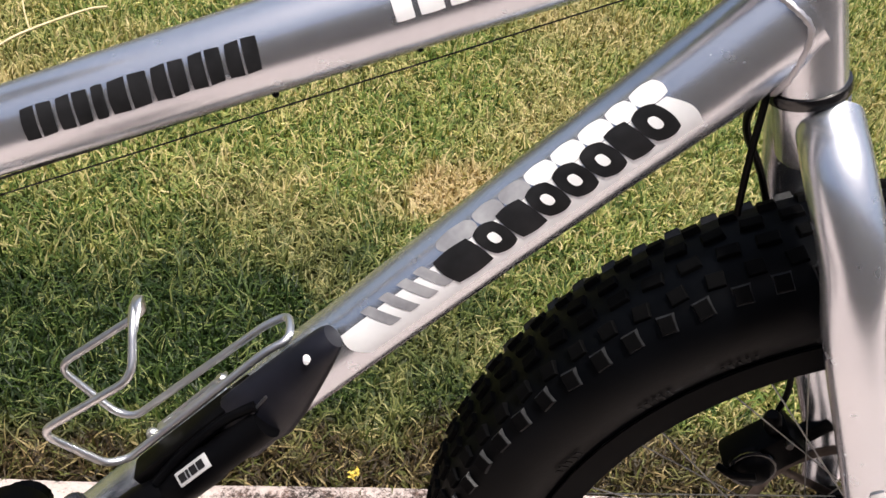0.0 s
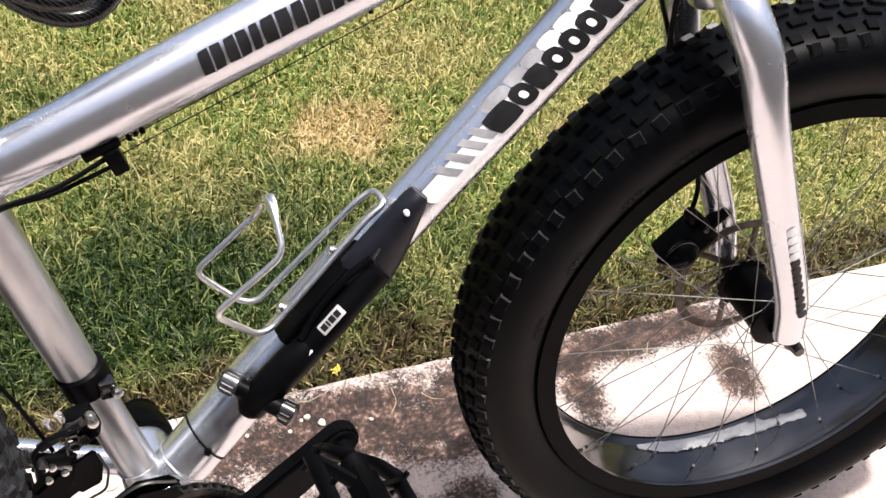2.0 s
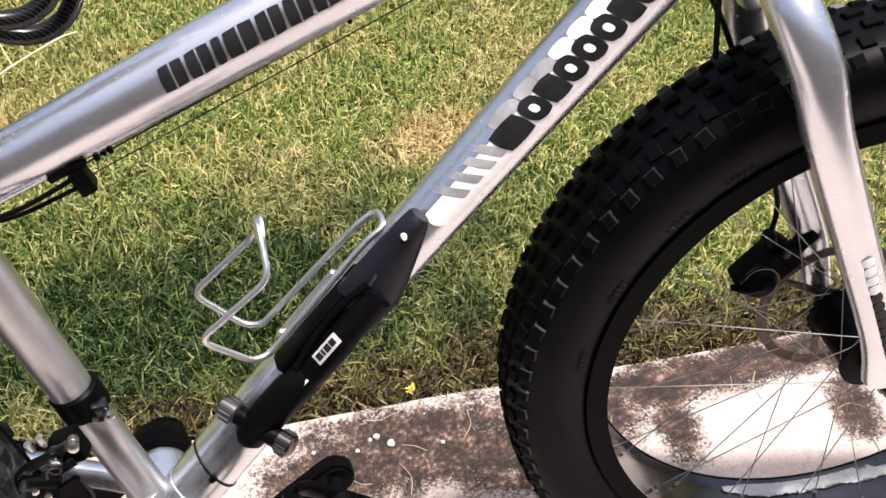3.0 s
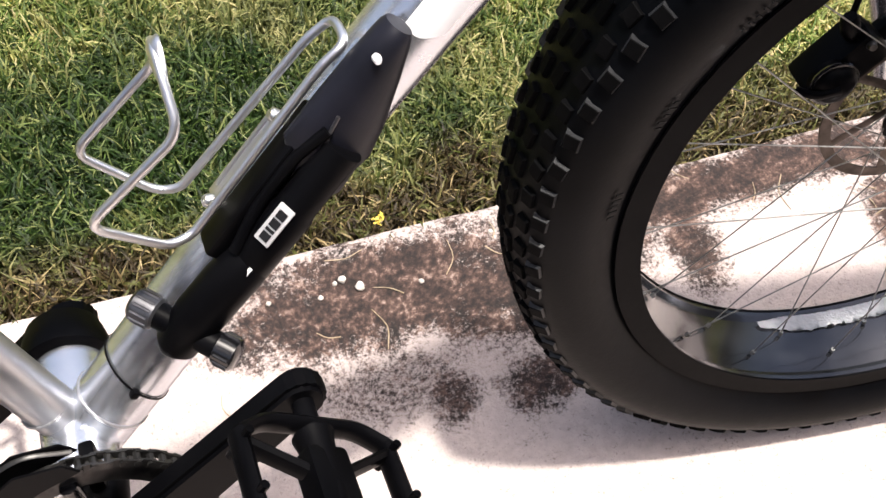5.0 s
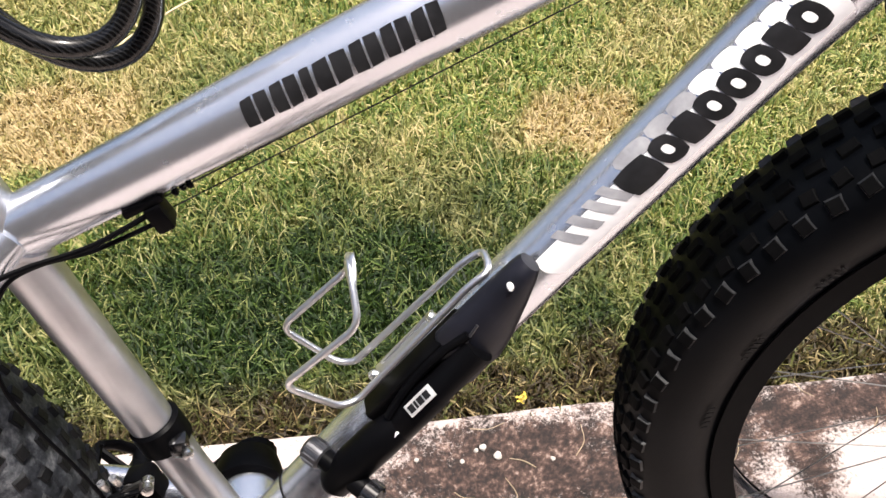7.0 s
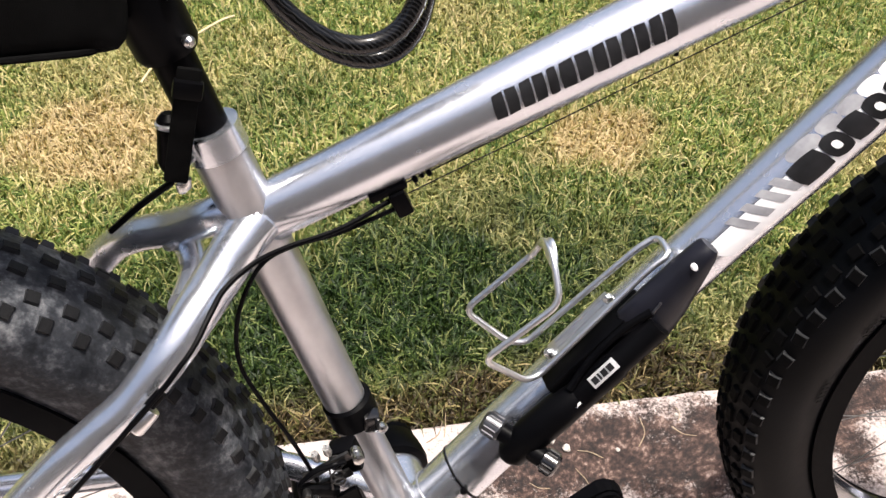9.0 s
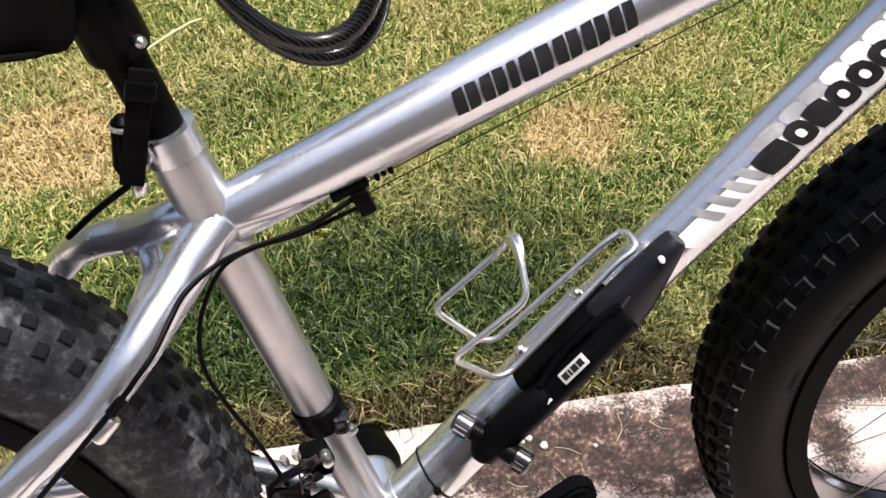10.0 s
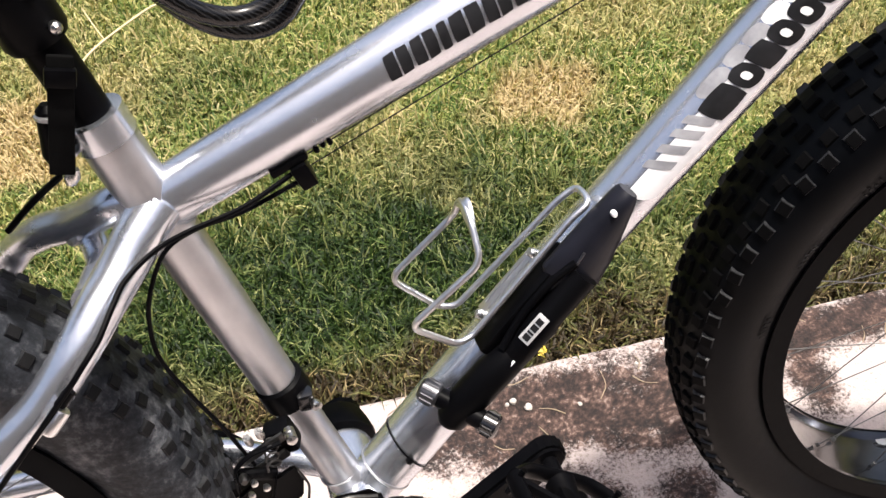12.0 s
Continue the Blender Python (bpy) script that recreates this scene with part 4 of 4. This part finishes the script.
# decals: plain blocks wrapped onto the tubes
def wrap(name, origin, along, up, r, a0, a1, t0, t1, material, lift=0.0005, slant=0.0, parent=bike, corner=0.3, near=V((0, -1, 0))):
    """A patch on a tube's surface: a0 to a1 along it, t0 to t1 degrees up from its near side, with rounded corners."""
    along, up, origin = V(along), V(up), V(origin)
    fixed = r
    bm = bmesh.new()
    n = 8
    grid = []
    for i in range(n + 1):
        row = []
        for k in range(n + 1):
            u, v = -1 + 2 * i / n, -1 + 2 * k / n
            m = max(abs(u), abs(v))
            c = math.hypot(u, v) or 1
            f = 1 + corner * (m / c - 1) if m else 1
            u2, v2 = u * f, v * f
            th = radians((t0 + t1) / 2 + v2 * (t1 - t0) / 2)
            a = (a0 + a1) / 2 + u2 * (a1 - a0) / 2 + slant * v2
            rn, ru, off = fixed(a) if callable(fixed) else (fixed, fixed, 0.0)
            row.append(bm.verts.new(origin + along * a + near * (rn + lift) * math.cos(th) + up * ((ru + lift) * math.sin(th) + off)))
        grid.append(row)
    for i in range(n):
        for k in range(n):
            bm.faces.new((grid[i][k], grid[i + 1][k], grid[i + 1][k + 1], grid[i][k + 1]))
    return part(name, bm, material, parent)


TD = V((0.9257, 0, 0.3783))
TU = V((-0.3783, 0, 0.9257))
TO = V((-0.25, 0, 0.6925))


def tr(a):
    k = max(0.0, a) / 0.16
    return (0.0195 + 0.003 * k, 0.0220 + 0.0025 * k, 0.0) if k < 1 else (0.0225 + 0.0025 * (k - 1), 0.0245 + 0.0015 * (k - 1), 0.0)


def topdecal(*args, **kw):
    wrap("lettering_block", TO, TD, TU, tr, *args, **kw)


x = 0.1225
for w, cut in ((0.0165, 2), (0.0165, 1), (0.0060, 0), (0.0205, 1), (0.0170, 1), (0.0165, 1), (0.0165, 2)):
    w *= 1.075
    topdecal(x, x + w, -4, 38, INK, slant=0.0012, corner=0.18)
    if cut:
        topdecal(x + w * 0.46, x + w * 0.54, -6, 40, SILVER, lift=0.0009, slant=0.0012, corner=0.0)
    x += w + 0.0021
x = 0.325
for w in (0.010, 0.013, 0.013, 0.013, 0.013):
    topdecal(x, x + w, 2, 38, WHITEINK, corner=0.1)
    x += w + 0.003


def dr(a):
    for (a0, b0, u0, n0), (a1, b1, u1, n1) in zip(DOWN, DOWN[1:]):
        if a <= a1:
            k = (a - a0) / (a1 - a0)
            return (n0 + (n1 - n0) * k, u0 + (u1 - u0) * k, b0 + (b1 - b0) * k)


def downdecal(*args, **kw):
    wrap("lettering_block", DT0, DOWN_DIR, DOWN_UP, dr, *args, **kw)


downdecal(0.352, 0.606, -12, 40, WHITEINK, corner=0.12, slant=-0.004)
for k, w in enumerate((0.028, 0.019, 0.019, 0.019, 0.019, 0.019, 0.016, 0.019)):
    a = 0.431 + 1.03 * (0, 0.0285, 0.0475, 0.0665, 0.0855, 0.1045, 0.1235, 0.1395)[k]
    w *= 1.03
    downdecal(a + 0.006, a + w + 0.006, 40, 68, WHITEINK if k > 2 else GREYINK, lift=0.0006, corner=0.7, slant=-0.002)
    downdecal(a, a + w, -2, 46, INK, lift=0.0010, corner=0.75 if k in (1, 3, 4, 5, 7) else 0.35, slant=-0.003)
    if k in (1, 3, 4, 5, 7):
        downdecal(a + w * 0.34, a + w * 0.66, 14, 31, WHITEINK, lift=0.0014, corner=0.8, slant=-0.001)
for k, a in enumerate((0.378, 0.393, 0.408, 0.421)):
    downdecal(a, a + 0.008, 8, 50, GREYINK, lift=0.0009, corner=0.1, slant=-0.006)

FD0 = STEER @ V((0.352, -0.080, 0.655))
FD1 = STEER @ V((0.451, -0.075, 0.437))
fdir = (FD1 - FD0).normalized()
fup = fdir.cross(V((0, -1, 0))).normalized()
fup = -fup if fup.x < 0 else fup
for k in range(8):
    a = 0.168 + 0.0112 * k
    wrap("lettering_block", FD0, fdir, fup, 0.0168, a, a + 0.0106, -24, 12, INK, corner=0.7, parent=bike, lift=0.0008)
for k in range(4):
    a = 0.122 + 0.0115 * k
    wrap("lettering_block", FD0, fdir, fup, 0.0172, a, a + 0.0106, -24, 12, WHITEINK, corner=0.7, parent=bike, lift=0.0008)

FOOTPLASTIC = worn(mat("blue_black_plastic", (0.008, 0.0085, 0.013), 0.45), (0.005, 0.0055, 0.009), (0.011, 0.0115, 0.018), 30, (0.38, 0.5), (700, 0.12, 0.0004))
bsdf(FOOTPLASTIC).inputs["Specular IOR Level"].default_value = 0.2
GUN = worn(mat("gunmetal_cap", (0.16, 0.16, 0.17), 0.35, 0.8), (0.05, 0.05, 0.055), (0.12, 0.12, 0.13), 90, (0.28, 0.4))

# ---- pump clipped beside the down tube ----
def thing(name, origin, label, category):
    """A thing on the leaning bicycle, with its own base."""
    return tagged(empty(name, BIKE @ Matrix.Translation(origin)), label, category), V(origin)


pump, PO = thing("bicycle_pump", dt(0.14, 0.012, -0.044), "black mini pump held beside the silver down tube", "pump")


def pp(name, bm, material, label=""):
    bmesh.ops.translate(bm, vec=-PO, verts=bm.verts)
    return part(name, bm, material, pump, label)


PB, PY = 0.009, -0.041
pp("barrel", turned([(0, 0.011), (0.03, 0.0130), (0.55, 0.0132), (0.58, 0.0118), (1, 0.0118)], dt(0.18, PB, PY), dt(0.285, PB, PY), 28), BLACK)
pp("head", sweep([dt(0.118, PB + 0.003, PY), dt(0.124, PB + 0.004, PY), dt(0.15, PB + 0.004, PY), dt(0.178, PB + 0.003, PY), dt(0.196, PB + 0.001, PY), dt(0.202, PB, PY)], [(0.0085, 0.008), (0.0130, 0.0135), (0.0152, 0.0155), (0.0152, 0.0155), (0.0138, 0.0140), (0.0115, 0.0115)], 24, side=tuple(DOWN_UP)), BLACK)
foot = [(0.2495, -0.0085, 0.003, 0.006), (0.254, -0.006, 0.010, 0.011), (0.264, 0.003, 0.0195, 0.013), (0.277, 0.0095, 0.0260, 0.0135), (0.300, 0.0122, 0.0225, 0.0135), (0.330, 0.0178, 0.0155, 0.013), (0.346, 0.0205, 0.0110, 0.012), (0.3520, 0.0215, 0.0090, 0.011), (0.3550, 0.0218, 0.0075, 0.009)]
pp("folding_foot", sweep([dt(a, b, -0.029) for a, b, hb, hy in foot], [(hb, hy) for a, b, hb, hy in foot], 26, side=tuple(DOWN_UP)), FOOTPLASTIC, "flat black folding foot")
pp("foot_pin", turned([(0, 0.0025), (0.5, 0.0025), (1, 0.0016)], dt(0.337, 0.0265, -0.038), dt(0.337, 0.027, -0.0432), 12), WHITEINK, "small white pin")
pp("foot_rim", sweep(smooth_path([dt(0.300, 0.024, -0.0415), dt(0.284, 0.020, -0.0418), dt(0.272, 0.008, -0.0418), dt(0.268, -0.004, -0.0415)]), 0.0011, 8), GUN)
pp("bracket", block((0.105, 0.020, 0.012), basis(DOWN_DIR, (0, 1, 0), DOWN_UP, dt(0.238, 0.0255, -0.026)), 0.003), BLACK, "black plastic bracket")
for a in (0.205, 0.282):
    pp("bracket_clip", lathe([(0.0125, -0.004), (0.0148, -0.004), (0.0148, 0.004), (0.0125, 0.004)], 28), BLACK).matrix_local = basis(DOWN_UP, DOWN_DIR, (0, 1, 0), dt(a, PB, PY) - PO)
pp("hose", sweep(smooth_path([dt(0.20, PB + 0.014, PY - 0.002), dt(0.23, PB + 0.0165, PY + 0.004), dt(0.265, PB + 0.017, PY + 0.004), dt(0.29, PB + 0.014, PY)]), 0.0036, 10), BLACK)
KA, KB = dt(0.128, 0.037, -0.022), dt(0.144, -0.003, -0.060)
kd = (KB - KA).normalized()
pp("cross_tube", rod(KA, KB, 0.0085, 20), BLACK)
for a, b, material, label in ((KA - kd * 0.004, KA + kd * 0.014, GUN, "ribbed grey end cap"), (KB - kd * 0.006, KB + kd * 0.009, BLACKGLOSS, "ribbed black end cap")):
    cap = pp("end_cap", turned([(0, 0.0078), (0.12, 0.0100), (0.88, 0.0100), (1, 0.0078)], a, b, 24), material, label)
    u = kd.orthogonal().normalized()
    w = kd.cross(u)
    for k in range(12):
        t = 2 * math.pi * k / 12
        o = u * math.cos(t) + w * math.sin(t)
        ob = pp("grip_rib", sweep([a.lerp(b, 0.2) + o * 0.0100, a.lerp(b, 0.8) + o * 0.0100], 0.0010, 6), material)
        ob.parent = cap
label_n = (DOWN_UP * 0.72 + V((0, -0.69, 0))).normalized()
label_v = label_n.cross(DOWN_DIR).normalized()
label_v = label_v if label_v.z > 0 else -label_v
lm = basis(DOWN_DIR, label_v, DOWN_DIR.cross(label_v), dt(0.230, PB, PY) + label_n * 0.0133)
bm = block((0.0265, 0.0100, 0.002), lm, 0.0006)
sticker = pp("label_plate", bm, PALEINK, "pale grey label with dark blocks")
nz = 1 if (DOWN_DIR.cross(label_v)).dot(label_n) > 0 else -1
for k, w in enumerate((0.0060, 0.0022, 0.0060, 0.0060)):
    xk = (-0.0105, -0.0033, 0.0003, 0.0075)[k]
    ob = pp("label_mark", block((w * 0.85, 0.0056, 0.0006), lm @ Matrix.Translation((0.88 * (xk + w / 2 - 0.002), 0, nz * 0.0013)), 0.0), INK)
    ob.parent = sticker
pp("label_mark", block((0.008, 0.0020, 0.0008), lm @ Matrix.Translation((-0.034, -0.005, nz * -0.0005)), 0.0), WHITEINK)

LOCKCOAT = mat("clear_coated_braid", (0.01, 0.01, 0.01), 0.25, 0.0, 0.3)
_w = node(LOCKCOAT, "ShaderNodeTexWave", Scale=150.0, Distortion=3.0)
_w.bands_direction = "DIAGONAL"
link(LOCKCOAT, coords(LOCKCOAT), _w.inputs["Vector"])
link(LOCKCOAT, ramp(LOCKCOAT, _w.outputs["Fac"], [(0.3, (0.002, 0.002, 0.002)), (0.9, (0.014, 0.014, 0.0145))]), bsdf(LOCKCOAT).inputs["Base Color"])
bsdf(LOCKCOAT).inputs["Specular IOR Level"].default_value = 0.25

# ---- coiled cable lock hung by the seat post ----
lock, LO = thing("cable_lock", V((-0.25, 0, 0.78)), "coiled black cable lock hanging at the seat post", "lock")
LC, LU, LV = V((-0.237, -0.004, 0.869)), V((-0.40, 0, 0.917)), V((0.917, 0, 0.40))
pts = []
turns = 2
for i in range(turns * 36 + 1):
    a = 2 * math.pi * i / 36
    k = i / 36
    grow = (1.0, 0.86, 0.95, 0.9)[min(3, int(k))] * (1 - k % 1) + (0.86, 0.95, 0.9, 0.9)[min(3, int(k))] * (k % 1)
    tip = 0.012 * math.sin(a * 0.37 + 1)
    pts.append(LC + LU * (0.093 * grow * math.cos(a) + tip) + LV * 0.056 * grow * math.sin(a) + V((0, -0.018 + 0.018 * k + 0.006 * math.sin(a), 0)) - LO)
part("cable", sweep(pts, 0.0064, 14), LOCKCOAT, lock, "thick cable in a clear black coat")
strap_pts = [LC + LU * 0.095 + LV * 0.012, LC + LU * 0.110 + LV * -0.03, SEAT0 + SEAT_DIR * 0.635 + V((-0.016, 0, 0)), SEAT0 + SEAT_DIR * 0.625 + V((0.0, 0, -0.012)), LC + LU * 0.078 + LV * -0.01]
part("hanging_strap", sweep(rounded_path([p - LO for p in strap_pts], 0.015, 5, closed=True), [(0.010, 0.0016)] * 30, 10, closed=True, side=(0, 1, 0)), FABRIC, lock, "black fabric strap")

# ---- bag behind the seat post ----
bag, BO = thing("saddle_bag", V((-0.46, 0, 0.805)), "black fabric bag strapped behind the seat post", "bag")
bm = block((0.215, 0.115, 0.085), basis((0.996, 0, -0.02), (0, 1, 0), (0.02, 0, 0.996), V((-0.462, 0, 0.8675)) - BO), 0.014, segments=3)
part("body", bm, FABRIC, bag)
part("bag_strap", sweep([V((-0.368, -0.02, 0.865)) - BO, V((-0.340, -0.024, 0.875)) - BO, V((-0.325, 0, 0.880)) - BO, V((-0.340, 0.024, 0.875)) - BO, V((-0.368, 0.02, 0.865)) - BO], [(0.009, 0.0018)] * 5, 10, side=(0.2, 0, 1)), FABRIC, bag)
part("piping", sweep(rounded_path([V((x - 0.004, y, 0.8275)) - BO for x, y in ((-0.365, -0.057), (-0.558, -0.057), (-0.558, 0.057), (-0.365, 0.057))], 0.014, 4, closed=True), 0.0022, 8, closed=True), FABRIC, bag)

# ---- litter on the path and the lawn's edge ----
bm = bmesh.new()
rng = random.Random(5)
for k in range(9):
    a = rng.uniform(0, 6.28)
    o = V((rng.uniform(-0.006, 0.006), rng.uniform(-0.005, 0.005), rng.uniform(0.002, 0.010)))
    q = [bm.verts.new(o + V((0.0036 * s * math.cos(a + b), 0.0036 * s * math.sin(a + b), h * rng.uniform(0.4, 1.4)))) for b, s, h in ((-0.6, 1, 0), (0.2, 1.4, 0.004), (0.9, 1, 0.001), (2.8, 0.8, -0.002))]
    bm.faces.new(q)
YELLOW = worn(mat("yellow_petal", (0.75, 0.55, 0.06), 0.6), (0.6, 0.42, 0.04), (0.82, 0.66, 0.14), 200)
o = part("dry_flower", bm, YELLOW)
o.matrix_world = pose(0.093, 0.224, 0.006)
tagged(o, "small yellow flower head in the lawn's edge", "flower")

# a pale dry stalk lying on the lawn, with a side shoot
STRAW = worn(mat("dry_straw", (0.6, 0.5, 0.3), 0.6), (0.50, 0.41, 0.22), (0.72, 0.60, 0.36), 60, (0.5, 0.7))
bm = sweep(smooth_path([V((-0.462, 0.955, 0.012)), V((-0.436, 0.984, 0.024)), V((-0.400, 1.017, 0.028)), V((-0.324, 1.080, 0.026)), V((-0.292, 1.108, 0.016))]), 0.0023, 6)
bm = sweep(smooth_path([V((-0.399, 1.016, 0.027)), V((-0.414, 1.060, 0.030)), V((-0.430, 1.122, 0.022))]), 0.0013, 6, bm=bm)
tagged(part("straw_stalk", bm, STRAW), "pale dry straw stalk lying on the lawn", "straw")
STONE = worn(mat("pale_chip", (0.7, 0.66, 0.6), 0.8), (0.42, 0.38, 0.34), (0.58, 0.53, 0.48), 150)
for x, y, r in ((0.033, 0.168, 0.0045), (0.049, 0.154, 0.0055), (0.024, 0.166, 0.003), (0.115, 0.140, 0.003), (0.005, 0.154, 0.003), (0.21, 0.175, 0.003), (-0.05, 0.165, 0.003)):
    bm = bmesh.new()
    bmesh.ops.create_icosphere(bm, subdivisions=2, radius=r)
    for v in bm.verts:
        v.co *= 1 + 0.35 * noise.noise(v.co * 260 + V((x * 90, y * 70, 0)))
        v.co.z *= 0.55
    o = part("stone_chip", bm, STONE, None, "", 25)
    o.matrix_world = pose(x, y, r * 0.42, 0, 0, x * 3000)
    tagged(o, "pale stone chip lying on the stained concrete", "stone", "stone chips")
TWIG = worn(mat("dry_stalk", (0.2, 0.13, 0.07), 0.8), (0.22, 0.16, 0.10), (0.48, 0.38, 0.26), 90)
rng = random.Random(8)
for k in range(26):
    x, y = rng.uniform(-0.4, 0.8), rng.uniform(0.02, 0.226) ** 0.6 * 0.49
    y = min(y, 0.218)
    a, ln = rng.uniform(0, 6.28), rng.uniform(0.012, 0.05)
    d, n = V((math.cos(a), math.sin(a), 0)), V((-math.sin(a), math.cos(a), 0))
    o = part("dry_stalk", sweep(smooth_path([V((0, 0, 0.001)), d * ln * 0.5 + n * ln * rng.uniform(-0.2, 0.2) + V((0, 0, 0.0012)), d * ln + V((0, 0, 0.0012))], 3), [0.0007, 0.0007, 0.0007, 0.0006, 0.0005, 0.0005, 0.0004], 5), TWIG)
    o.matrix_world = pose(x, y, 0.0)
    tagged(o, "dry brown grass stalk lying on the concrete", "stalk", "dry stalks")
